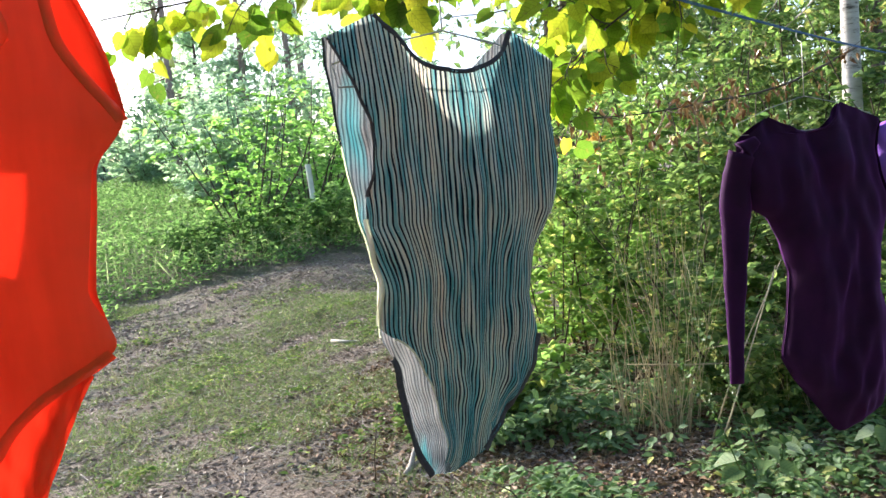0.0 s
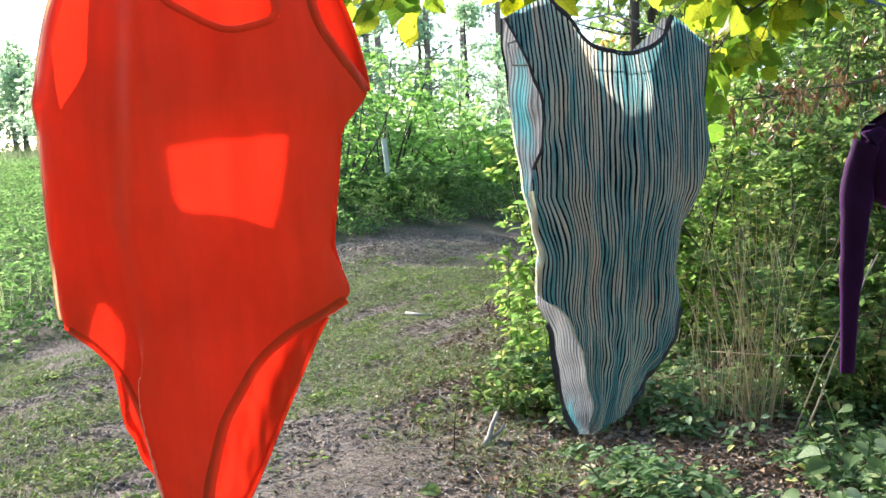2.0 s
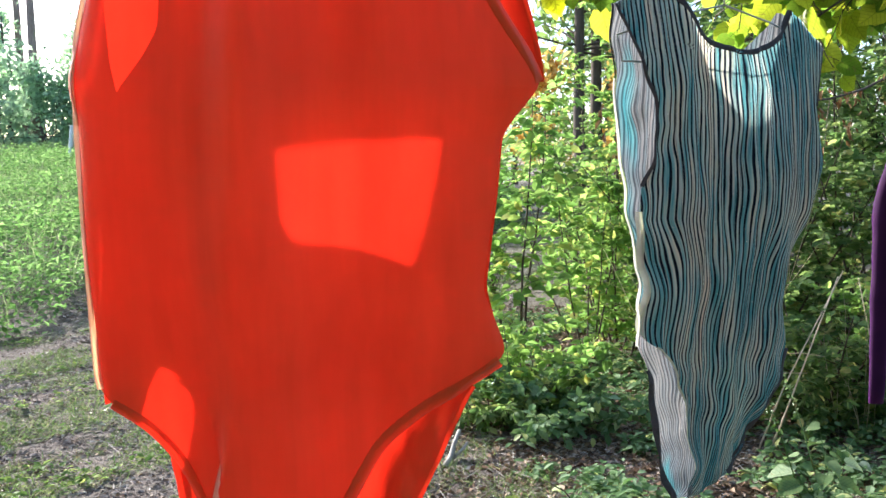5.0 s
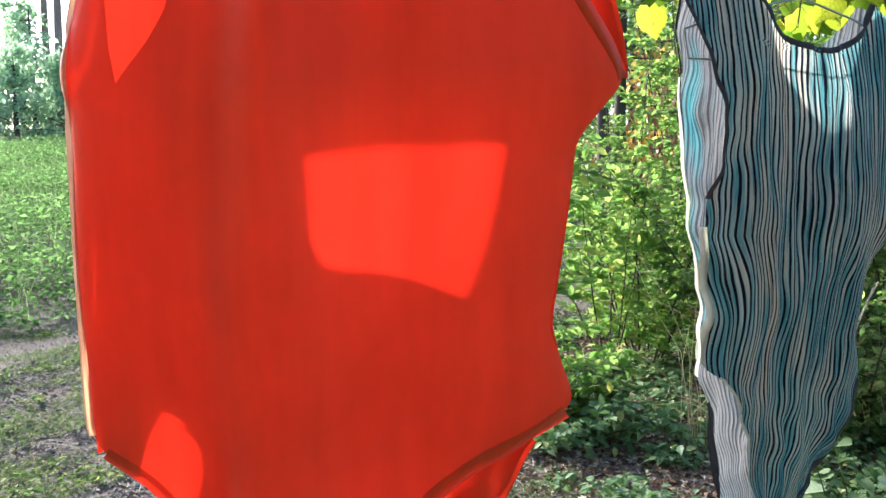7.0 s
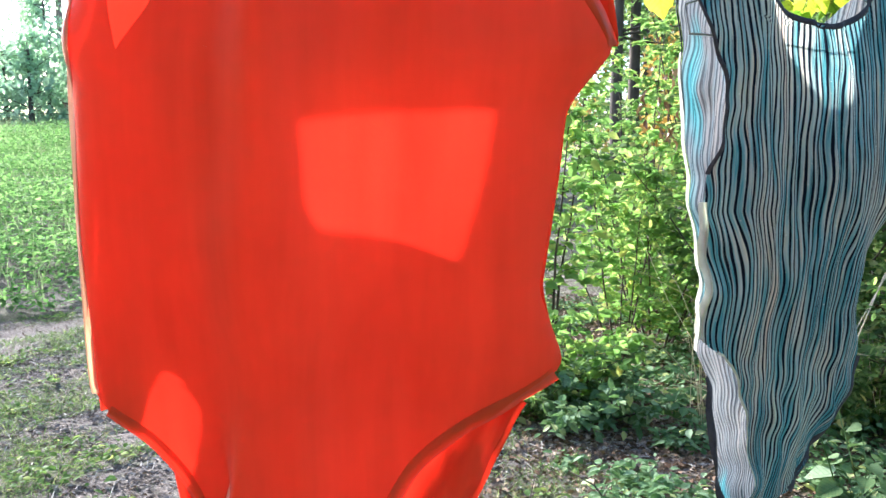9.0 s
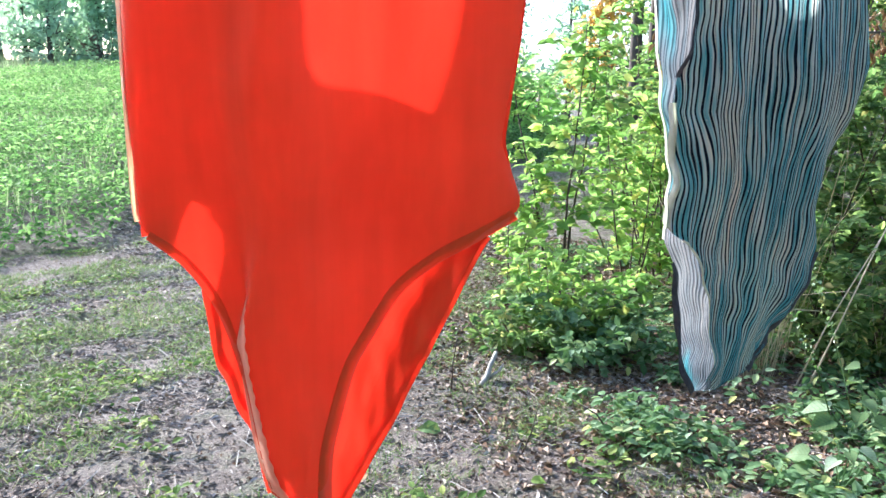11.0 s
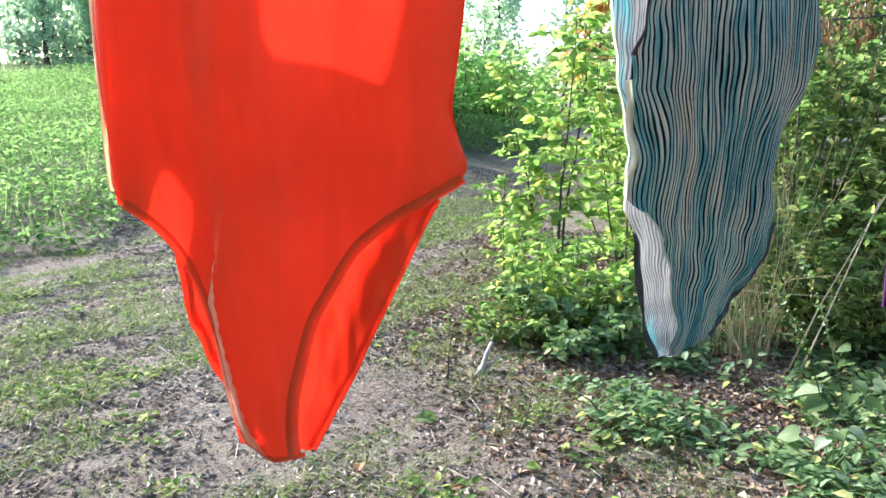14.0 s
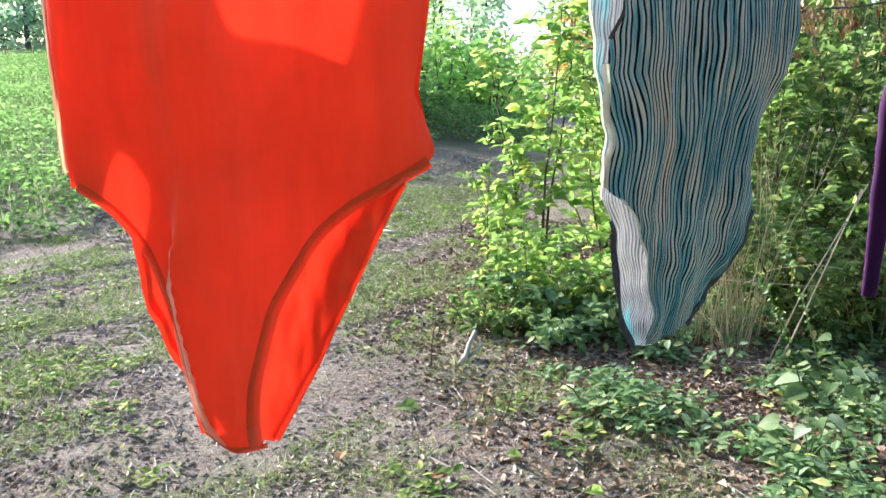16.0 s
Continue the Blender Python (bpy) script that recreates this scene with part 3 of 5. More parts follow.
def red_leotard():
    left = curve([(1.390, .094), (1.412, .089), (1.476, .080), (1.523, .066), (1.564, .048), (1.589, .028), (1.602, .002), (1.612, -.004),
                  (1.705, -.004), (1.788, -.006), (1.85, -.003), (1.894, .008), (1.99, .045)])
    lining_l = curve([(1.380, .094), (1.398, .088), (1.408, .084), (1.431, .0795), (1.461, .076), (1.517, .0705), (1.539, .076), (1.56, .082)])
    lining_r = curve([(1.380, .120), (1.398, .112), (1.421, .101), (1.446, .096), (1.491, .0875), (1.529, .084), (1.56, .085)])
    arm_out = curve([(1.815, .030), (1.835, .026), (1.873, .0225), (1.99, .058)])
    arm_in = curve([(1.815, .030), (1.838, .047), (1.856, .058), (1.893, .062), (1.99, .068)])
    right = curve([(1.384, .138), (1.439, .141), (1.502, .158), (1.559, .193), (1.585, .225), (1.601, .257), (1.617, .287), (1.626, .290), (1.648, .282),
                   (1.672, .272), (1.744, .283), (1.783, .288), (1.800, .304), (1.820, .320), (1.858, .292), (1.888, .274), (1.99, .255)])
    bleft = curve([(1.381, .094), (1.50, .06), (1.57, .01), (1.595, .0), (1.705, -.004), (1.80, -.004), (1.823, -.010), (1.852, .0), (1.894, .010), (1.99, .05)])
    notch = curve([(1.381, .094), (1.444, .078), (1.50, .056), (1.545, .047), (1.57, .043), (1.61, .043), (1.632, .040), (1.645, .022)])
    gap = curve([(1.59, .010), (1.65, .020)])
    bright = curve([(1.381, .148), (1.46, .193), (1.574, .248), (1.601, .262), (1.612, .280), (1.626, .288), (1.648, .282), (1.672, .276), (1.744, .286), (1.783, .290), (1.82, .318),
                    (1.852, .312), (1.887, .303), (1.99, .262)])
    neckl = curve([(1.878, .196), (1.884, .178), (1.893, .165), (1.909, .135), (1.99, .118)])
    neckr = curve([(1.878, .198), (1.883, .228), (1.890, .243), (1.905, .258 - .02), (1.99, .232 - .03)])
    strapr = curve([(1.73, .168), (1.740, .140), (1.752, .100), (1.763, .074), (1.78, .064), (1.83, .063)])
    winr = curve([(1.73, .170), (1.742, .173), (1.77, .177), (1.83, .183)])
    fold_up = curve([(1.54, .083), (1.61, .085), (1.68, .086), (1.83, .098), (1.95, .104)])

    def crease(u, z, side):
        # a standing fold down the front: its lined edge is turned to the light below, and it softens above
        if side > 0:
            slack = min(1.0, max(0.0, (1.62 - z) / 0.06)) * min(1.0, max(0.0, (z - 1.38) / 0.05))
            return slack * 0.014 * (noise.noise(Vector((u * 34 - z * 12, z * 7, 77))) + .5 * noise.noise(Vector((u * 80, z * 30, 79))))
        low = min(1.0, max(0.0, (1.62 - z) / 0.07)) * min(1.0, max(0.0, (z - 1.378) / 0.03))
        a, b = (float(lining_l(z)), float(lining_r(z))) if z < 1.555 else (float(fold_up(z)) - .003 - .012 * (1 - low), float(fold_up(z)) + .003 + .012 * (1 - low))
        k = min(1.0, max(0.0, (u - a) / (b - a)))
        d = max(0.0, u - b)
        return -(0.012 + 0.014 * low) * k * k * (3 - 2 * k) * math.exp(-(d / (0.028 + 0.035 * low)) ** 2) + 0.003 * low * math.exp(-((u - a + .02) / .012) ** 2)

    c = Cloth((-.529, .887, 0), (.287, .04, 0), curve([(1.38, .003), (1.45, .009), (1.55, .012), (1.61, .018), (1.70, .036), (1.8, .04), (1.9, .03), (2.0, .008)]),
              lambda z: (bleft(z) + bright(z)) / 2, lambda z: (bright(z) - bleft(z)) / 2, (0.016, 12.0), 2.0, crease)
    c.slant = 0.14
    e = holder("red_leotard", c.o + Vector((0.14, 0, 1.38)), "bright orange-red sleeveless stretch leotard hanging on the line", "leotard", "leotards on the line")
    f = c.panel("front", [(1.384, 1.815, left, right, 110, 120, 1.5), (1.815, 1.985, left, arm_out, 26, 6), (1.815, 1.878, arm_in, right, 16, 52), (1.878, 1.985, arm_in, neckl, 18, 14), (1.878, 1.985, neckr, right, 18, 12)], -1, RED, e)
    c.panel("back", [(1.382, 1.585, notch, bright, 50, 46), (1.585, 1.645, notch, bright, 14, 44), (1.598, 1.645, bleft, gap, 8, 4), (1.645, 1.73, bleft, bright, 18, 46),
                     (1.73, 1.824, bleft, strapr, 24, 34), (1.73, 1.824, winr, bright, 24, 30),
                     (1.824, 1.985, bleft, bright, 40, 46)], 1, RED, e, "red back with a wide cut-out")
    zs = np.linspace(1.39, 1.600, 26)
    c.hem([(.093, 1.387), (.115, 1.385), (.146, 1.384)], -1, RED_HEM, e, 0.006)
    # sun on the left edge, painted as a beige strip
    c.hem([(float(left(z)) + .0004, z) for z in np.linspace(1.610, 1.985, 40)], -1, BEIGE_EDGE, e, 0.0055, 0.002, name="side_seam", label="pale orange-beige strip for the sun on the side edge")
    c.panel("gusset_lining", [(1.387, 1.556, lining_l, lambda z: lining_r(z) + .0012 * math.sin(z * 420) * math.sin(z * 133), 70, 8)], -1, BEIGE_EDGE, e, "frayed beige lining turned out at the gusset", 0.0015)
    c.hem([(float(left(z)), z) for z in zs], -1, RED_HEM, e, 0.008)
    c.hem([(float(right(z)), z) for z in np.linspace(1.384, 1.617, 28)], -1, RED_HEM, e, 0.010)
    c.hem([(float(bright(z)), z) for z in np.linspace(1.384, 1.60, 26)], 1, RED_HEM, e, 0.008)
    c.hem([(float(notch(z)), z) for z in np.linspace(1.384, 1.64, 26)], 1, RED_HEM, e, 0.008)
    c.hem([(float(right(z)), z) for z in np.linspace(1.82, 1.985, 18)], -1, RED_HEM, e, 0.009)
    c.hem([(float(bright(z)), z) for z in np.linspace(1.82, 1.985, 18)], 1, RED_HEM, e, 0.008)
    c.hem([(float(neckl(z)), z) for z in np.linspace(1.985, 1.879, 14)] + [(float(neckr(z)), z) for z in np.linspace(1.879, 1.985, 14)], -1, RED_HEM, e, 0.007)
    settle(e)
    wire_hanger(tuple(c.o + c.d * .16 + Vector((0, 0, 2.0))), c.d, 0.1, 0.02, rope_z(-.37).z, "bent wire hanger holding the red leotard")


def striped_leotard():
    left = curve([(1.317, .120), (1.350, .124), (1.383, .127), (1.454, .112), (1.517, .082), (1.534, .053), (1.545, .042), (1.610, .050), (1.699, .033), (1.722, .036),
                  (1.767, .049), (1.821, .053), (1.875, .036), (1.936, .012), (1.947, .004)])
    right = curve([(1.317, .128), (1.336, .185), (1.379, .228), (1.439, .279), (1.498, .298), (1.56, .290), (1.628, .306), (1.685, .343), (1.754, .359), (1.832, .351), (1.909, .364)])
    bleft = curve([(1.318, .104), (1.350, .088), (1.412, .072), (1.487, .066), (1.54, .040), (1.61, .048), (1.699, .030), (1.823, .010), (1.945, .0)])
    bright = curve([(1.318, .130), (1.336, .187), (1.379, .231), (1.439, .283), (1.498, .301), (1.56, .289), (1.628, .304), (1.685, .341), (1.754, .357), (1.832, .349), (1.909, .362)])
    nl = curve([(1.893, .199), (1.900, .155), (1.92, .118), (1.947, .099), (1.977, .074)])
    nr = curve([(1.893, .201), (1.906, .248), (1.926, .274), (1.954, .286)])
    tl = curve([(1.945, .002), (1.977, .072)])
    tr = curve([(1.909, .364), (1.954, .288)])
    bl = curve([(1.838, .158), (1.86, .142), (1.912, .113), (1.977, .076)])
    br = curve([(1.838, .188), (1.85, .200), (1.894, .222), (1.954, .284)])
    def crumple(u, z, side):
        # fine upright pleats, and slack wrinkles at the side edge and towards the crotch
        fine = noise.noise(Vector((u * 75, z * 5, 31 + side))) * 0.006
        d = u - float(left(z))
        edge = math.exp(-(d / 0.035) ** 2) * 0.012 * noise.noise(Vector((u * 18, z * 26, 47 + side)))
        low = min(1.0, max(0.0, (1.56 - z) / 0.12)) * min(1.0, max(0.25, d / 0.06)) * 0.012 * noise.noise(Vector((u * 26 + z * 14, z * 22 - u * 9, 53 + side)))
        return fine + edge + low

    c = Cloth((-.103, 1.313, 0), (.319, .178, 0), curve([(1.31, .003), (1.4, .009), (1.5, .014), (1.6, .03), (1.7, .036), (1.85, .03), (1.98, .005)]),
              lambda z: (bleft(z) + bright(z)) / 2, lambda z: (bright(z) - bleft(z)) / 2, (0.017, 17.0), 5.0, crumple)
    c.gather = 0.155
    e = holder("striped_leotard", c.o + Vector((.12, .06, 1.317)), "teal and cream crinkled leotard with wavy black stripes, hanging", "leotard", "leotards on the line")
    c.panel("front", [(1.318, 1.893, left, right, 150, 100), (1.893, 1.945, left, nl, 14, 22), (1.945, 1.976, tl, nl, 8, 16), (1.893, 1.909, nr, right, 5, 22), (1.909, 1.953, nr, tr, 12, 16)], -1, STRIPED, e)
    c.panel("back", [(1.319, 1.835, bleft, bright, 110, 60), (1.835, 1.945, bleft, bl, 30, 26), (1.945, 1.976, tl, bl, 8, 16), (1.835, 1.909, br, bright, 24, 22), (1.909, 1.953, br, tr, 12, 16)], 1, STRIPED_INSIDE, e, "back with a deep scooped neck, its pale inside showing")
    c.hem([(float(nl(z)), z) for z in np.linspace(1.976, 1.895, 16)] + [(.2, 1.893)] + [(float(nr(z)), z) for z in np.linspace(1.895, 1.953, 14)], -1, NAVY_TRIM, e, 0.007, name="neck_trim", label="dark elastic neck trim")
    c.hem([(float(left(z)), z) for z in np.linspace(1.945, 1.73, 24)], -1, NAVY_TRIM, e, 0.004, name="armhole_trim", label="dark elastic armhole trim")
    c.hem([(float(bleft(z)), z) for z in np.linspace(1.945, 1.80, 20)], 1, NAVY_TRIM, e, 0.004, name="armhole_trim", label="dark elastic armhole trim")
    # rim highlight of the left side, painted as pale strips
    c.hem([(float(bleft(z)) + .001, z) for z in np.linspace(1.86, 1.53, 40)], 1, PALE_EDGE, e, 0.006, 0.004, name="side_seam", label="pale cream strip for the sun on the side edge")
    c.hem([(float(left(z)), z) for z in np.linspace(1.70, 1.545, 24)], -1, PALE_EDGE, e, 0.005, 0.003, name="side_seam", label="pale cream strip for the sun on the side edge")
    c.hem([(float(left(z)), z) for z in np.linspace(1.53, 1.36, 24)], -1, PALE_EDGE, e, 0.003, 0.001, name="leg_edge", label="pale rolled leg edge")
    c.hem([(float(bleft(z)), z) for z in np.linspace(1.50, 1.320, 24)], 1, NAVY_TRIM, e, 0.011, -0.002, name="leg_trim", label="dark elastic leg trim")
    c.hem([(float(right(z)) + .002, z) for z in np.linspace(1.498, 1.34, 24)], -1, NAVY_TRIM, e, 0.010, name="leg_trim", label="dark elastic leg trim")
    c.hem([(float(right(z)), z) for z in np.linspace(1.909, 1.83, 12)], -1, NAVY_TRIM, e, 0.004, name="armhole_trim", label="dark elastic armhole trim")
    settle(e)
    wire_hanger(tuple(c.o + c.d * .18 + Vector((0, 0, 1.955))), c.d, 0.17, 0.045, rope_z(.06).z, "bent wire hanger holding the striped leotard")


def sleeve(path, radii, flat, name, material, parent):
    p = np.asarray(path, float)
    t = np.linspace(0, 1, len(p))
    f = np.linspace(0, 1, 40)
    q = np.stack([np.interp(f, t, p[:, k]) for k in range(3)], -1)
    r = np.interp(f, t, radii) * (1 + 0.07 * np.sin(f * 37) * np.sin(f * 11))
    v, tri = tube(q, r, 14)
    v = v.copy()
    cent = np.repeat(q, 14, axis=0)
    v[:len(cent), 1] = cent[:, 1] + (v[:len(cent), 1] - cent[:, 1]) * flat
    return fast_mesh(name, v, tri, material, parent, smooth=True)


def purple_leotard():
    left = curve([(0.964, .295), (1.055, .227), (1.12, .175), (1.192, .140), (1.30, .158), (1.42, .169), (1.50, .148), (1.569, .112), (1.60, .06), (1.68, .04), (1.762, .036)])
    right = curve([(0.964, .325), (1.01, .441), (1.12, .47), (1.262, .463), (1.362, .437), (1.45, .445), (1.56, .475), (1.60, .478), (1.66, .457), (1.72, .447), (1.765, .452), (1.80, .462)])
    nl = curve([(1.783, .235), (1.787, .197), (1.83, .127)])
    nr = curve([(1.783, .24), (1.792, .282), (1.82, .312), (1.856, .341)])
    tl = curve([(1.762, .036), (1.78, .05), (1.83, .122)])
    tr = curve([(1.765, .452), (1.80, .462), (1.81, .45), (1.856, .345)])
    c = Cloth((.729, 2.367, 0), (1, .25, 0), curve([(.96, .004), (1.1, .05), (1.4, .06), (1.7, .05), (1.86, .006)]),
              lambda z: (left(z) + right(z)) / 2, lambda z: (right(z) - left(z)) / 2, (0.042, 12.0), 11.0)
    e = holder("purple_leotard", c.o + Vector((.3, .07, .964)), "dark purple velvet leotard with one lilac sleeve, hanging", "leotard", "leotards on the line")
    for nm, s in (("front", -1), ("back", 1)):
        c.panel(nm, [(0.964, 1.762, left, right, 90, 40), (1.762, 1.783, tl, right, 4, 40), (1.783, 1.829, tl, nl, 10, 20), (1.783, 1.855, nr, tr, 14, 26)], s, PURPLE, e)
    d = c.d
    a = [tuple(c.at(u, z, -1, 0.0)) for u, z in ((.085, 1.775), (.045, 1.745), (.030, 1.65), (.02, 1.5), (.009, 1.33), (.0, 1.135))]
    sleeve(a, [.012, .034, .042, .034, .025, .017], 0.6, "sleeve", PURPLE, e)
    b = [tuple(c.at(u, z, 0.0)) for u, z in ((.475, 1.79), (.515, 1.69), (.55, 1.55), (.57, 1.4), (.585, 1.14))]
    tagged(sleeve(b, [.03, .068, .045, .03, .018], 0.7, "sleeve", LILAC, e), "plain lilac sleeve")
    c.hem([(float(nl(z)), z) for z in np.linspace(1.83, 1.785, 10)] + [(.238, 1.783)] + [(float(nr(z)), z) for z in np.linspace(1.785, 1.856, 10)], -1, PURPLE, e, 0.007, name="neck_trim")
    c.hem([(float(left(z)), z) for z in np.linspace(1.19, 0.97, 16)], -1, PURPLE, e, 0.01, name="leg_trim")
    settle(e)
    wire_hanger(tuple(c.o + d * .24 + Vector((0, 0, 1.88))), d, 0.2, 0.06, rope_z(.97).z, "bent wire hanger holding the purple leotard")


red_leotard()
striped_leotard()
purple_leotard()


# ---- plants ----
def shrub(name, base, stems, height, spread, twigs, per_twig, leaf, template, material, label, category, seed, stem_r=0.012, low=0.15, twig_len=0.35, droop=-0.1, group=""):
    """A shrub: leaning stems, side twigs and leaves on them."""
    g = np.random.default_rng(seed)
    bx, by = base
    root = np.array([bx, by, float(height_at(bx, by)) - 0.02])
    e = holder(name, tuple(root), label, category, group)
    lp, la, ln, ls = [], [], [], []
    for s in range(stems):
        ang = 2 * np.pi * (s + g.uniform(0, 0.7)) / stems
        out = spread * g.uniform(0.35, 1.0)
        h = height * g.uniform(0.7, 1.0)
        line = bend(root + np.array([math.cos(ang), math.sin(ang), 0]) * spread * 0.12, (out * math.cos(ang), out * math.sin(ang), h), math.hypot(out, h), 9, 0.06, 0.02, seed * 100 + s)
        wood = [tube(line, np.linspace(stem_r, stem_r * 0.25, 10), 5)]
        for k in range(twigs):
            f = g.uniform(low, 1.0) * 9
            i = min(8, int(f))
            p = line[i] + (line[i + 1] - line[i]) * (f - i)
            a2 = g.uniform(0, 2 * np.pi)
            d = np.array([math.cos(a2), math.sin(a2), g.uniform(-0.1, 0.7)])
            tl = twig_len * g.uniform(0.5, 1.1) * (1.15 - 0.5 * f / 9)
            tw = bend(p, d, tl, 4, 0.16, droop * 0.3, seed * 1000 + s * 50 + k)
            wood.append(tube(tw, np.linspace(stem_r * 0.22, stem_r * 0.08, 5), 3))
            m = per_twig
            ft = g.uniform(0.15, 1.0, m) * 4
            ii = np.minimum(3, ft.astype(int))
            pos = tw[ii] + (tw[ii + 1] - tw[ii]) * (ft - ii)[:, None]
            dirs = unit(np.stack([g.normal(0, 1, m), g.normal(0, 1, m), g.normal(droop, 0.35, m)], -1) + 0.6 * unit(tw[-1] - tw[0]))
            lp.append(pos)
            la.append(dirs)
            ln.append(unit(np.stack([g.normal(0, .7, m), g.normal(0, .7, m) - .25, np.ones(m)], -1)))
            ls.append(leaf * g.uniform(0.55, 1.15, m))
        fast_mesh("stem", *joined(wood), TWIG if stem_r < 0.02 else BARK, e, smooth=True)
    fast_mesh("foliage", *leaves(template, np.concatenate(lp), np.concatenate(la), np.concatenate(ln), np.concatenate(ls)), material, e)
    settle(e)
    return e


def in_patch(n, x0, x1, y0, y1, g, keep=None):
    x, y = g.uniform(x0, x1, n), g.uniform(y0, y1, n)
    if keep is not None:
        k = keep(x, y)
        x, y = x[k], y[k]
    return x, y


def wave(x, y, s, ph):
    return np.sin(x * s + ph) * np.sin(y * s * 0.9 + 1.7 * ph) + 0.6 * np.sin(x * s * 2.3 - y * s * 1.3 + ph)


def meadow_edge(y):
    return np.interp(y, [6.5, 9.2, 12.0, 13.0, 13.9, 14.6, 16.3, 17.5, 19.0], [-5.6, -5.3, -5.5, -5.1, -4.2, -3.4, -2.4, -1.4, 0.6])


def meadow_side(x, y):
    """Where the tall herbs of the meadow stand."""
    return x < meadow_edge(y) + 0.2 * np.sin(y * 2.9 + x)


def thicket_edge(y):
    return np.interp(y, [2.5, 3.5, 4.6, 5.2, 6.0, 7.5, 9.0, 12.0, 20], [0.9, 0.75, 0.3, -0.15, -0.45, -0.2, 0.2, 0.2, 0.5])


def meadow():
    g = np.random.default_rng(21)
    pieces = []
    x, y = in_patch(40000, -22, 0.8, 6.5, 30, g, meadow_side)
    h = 0.32 + 0.36 * np.clip(0.5 + 0.4 * wave(x, y, 0.9, 0.4), 0, 1)
    h = h * np.clip(0.35 + 0.8 * (meadow_edge(y) - x), 0.35, 1.25)
    for k in range(5):
        n = len(x)
        z = h * g.uniform(0.25, 1.0, n)
        pos = on_ground(x + g.normal(0, .1, n), y + g.normal(0, .1, n)) + np.stack([0 * z, 0 * z, z], -1)
        ax = unit(np.stack([g.normal(0, 1, n), g.normal(0, 1, n), g.normal(0.15, .35, n)], -1))
        pieces.append(leaves(DIAMOND, pos, ax, unit(np.stack([g.normal(0, .5, n), g.normal(0, .5, n), np.ones(n)], -1)), g.uniform(0.05, 0.13, n)))
    ob = fast_mesh("meadow_herbs", *joined(pieces), MEADOW)
    tagged(ob, "dense knee-high green nettles and meadow herbs", "undergrowth", kind="stuff")
    x, y = in_patch(30000, -30, 0.8, 7, 45, g, lambda a, b: meadow_side(a + 0.5, b))
    n = len(x)
    ax = unit(np.stack([g.normal(0, .3, n), g.normal(0, .3, n), np.ones(n)], -1))
    ob = fast_mesh("meadow_grass", *leaves((BLADE[0] * np.array([1, 0.6, 1]), BLADE[1]), on_ground(x, y), ax, unit(g.normal(0, 1, (n, 3))), g.uniform(0.4, 0.8, n)), MEADOW_GRASS)
    tagged(ob, "tall pale green meadow grass", "grass", kind="stuff")


def lawn():
    g = np.random.default_rng(22)

    def bare(x, y):
        """Earth worn bare along the meadow's edge, with a few tufts left."""
        d = x - meadow_edge(y) - 0.25
        band = np.exp(-((d - 1.0) / 0.95) ** 2) * np.clip((y - 7.5) / 2, 0, 1) + 0.22 * wave(x, y, 2.2, 0.6)
        return (band > 0.45) & (g.uniform(0, 1, len(x)) < 0.72)

    def keep(x, y):
        w = wave(x, y, 1.6, 0.8) + wave(x, y, 4.3, 2.0)
        mown = w - 0.35 + 1.5 * np.exp(-((x + 2.6 - 0.12 * (y - 8)) / 1.7) ** 2) * np.clip((y - 4.2) / 2, 0, 1) > 0.15 + g.normal(0, .45, len(x))
        return mown & ~meadow_side(x, y) & (x < thicket_edge(y)) & ~bare(x, y)
    x, y = in_patch(270000, -7.5, 1.0, 2.4, 12, g, keep)
    x2, y2 = in_patch(60000, -9, 1.0, 10.5, 24, g, lambda a, b: ~meadow_side(a, b) & ~bare(a, b))
    x, y = np.r_[x, x2], np.r_[y, y2]
    n = len(x)
    ax = unit(np.stack([g.normal(0, .75, n), g.normal(0, .75, n), g.uniform(.3, 1, n)], -1))
    wide = np.array([1, 1.5, 1])
    ob = fast_mesh("lawn_grass", *leaves((BLADE[0] * wide, BLADE[1]), on_ground(x, y), ax, unit(g.normal(0, 1, (n, 3))), g.uniform(0.025, 0.075, n)), GRASS)
    tagged(ob, "sparse short trampled grass on the track", "grass", kind="stuff")
    # low rosettes of clover and plantain
    x, y = in_patch(5200, -7, 0.6, 2.4, 13, g, lambda a, b: (wave(a, b, 1.9, 0.3) + wave(a, b, 5.3, 1.1) > 1.0) & ~meadow_side(a, b) & (a < thicket_edge(b)))
    k = 9
    x, y = np.repeat(x, k), np.repeat(y, k)
    n = len(x)
    th = g.uniform(0, 2 * np.pi, n)
    pos = on_ground(x + g.normal(0, .05, n), y + g.normal(0, .05, n), 0.012) + np.stack([0 * x, 0 * x, g.uniform(0, .03, n)], -1)
    ob = fast_mesh("track_weeds", *leaves(OVAL, pos, np.stack([np.cos(th), np.sin(th), g.uniform(.1, .5, n)], -1), unit(np.stack([g.normal(0, .3, n), g.normal(0, .3, n), np.ones(n)], -1)), g.uniform(.025, .065, n)), TRACK_WEED)
    tagged(ob, "low rosettes of clover and plantain on the track", "weeds", kind="stuff")


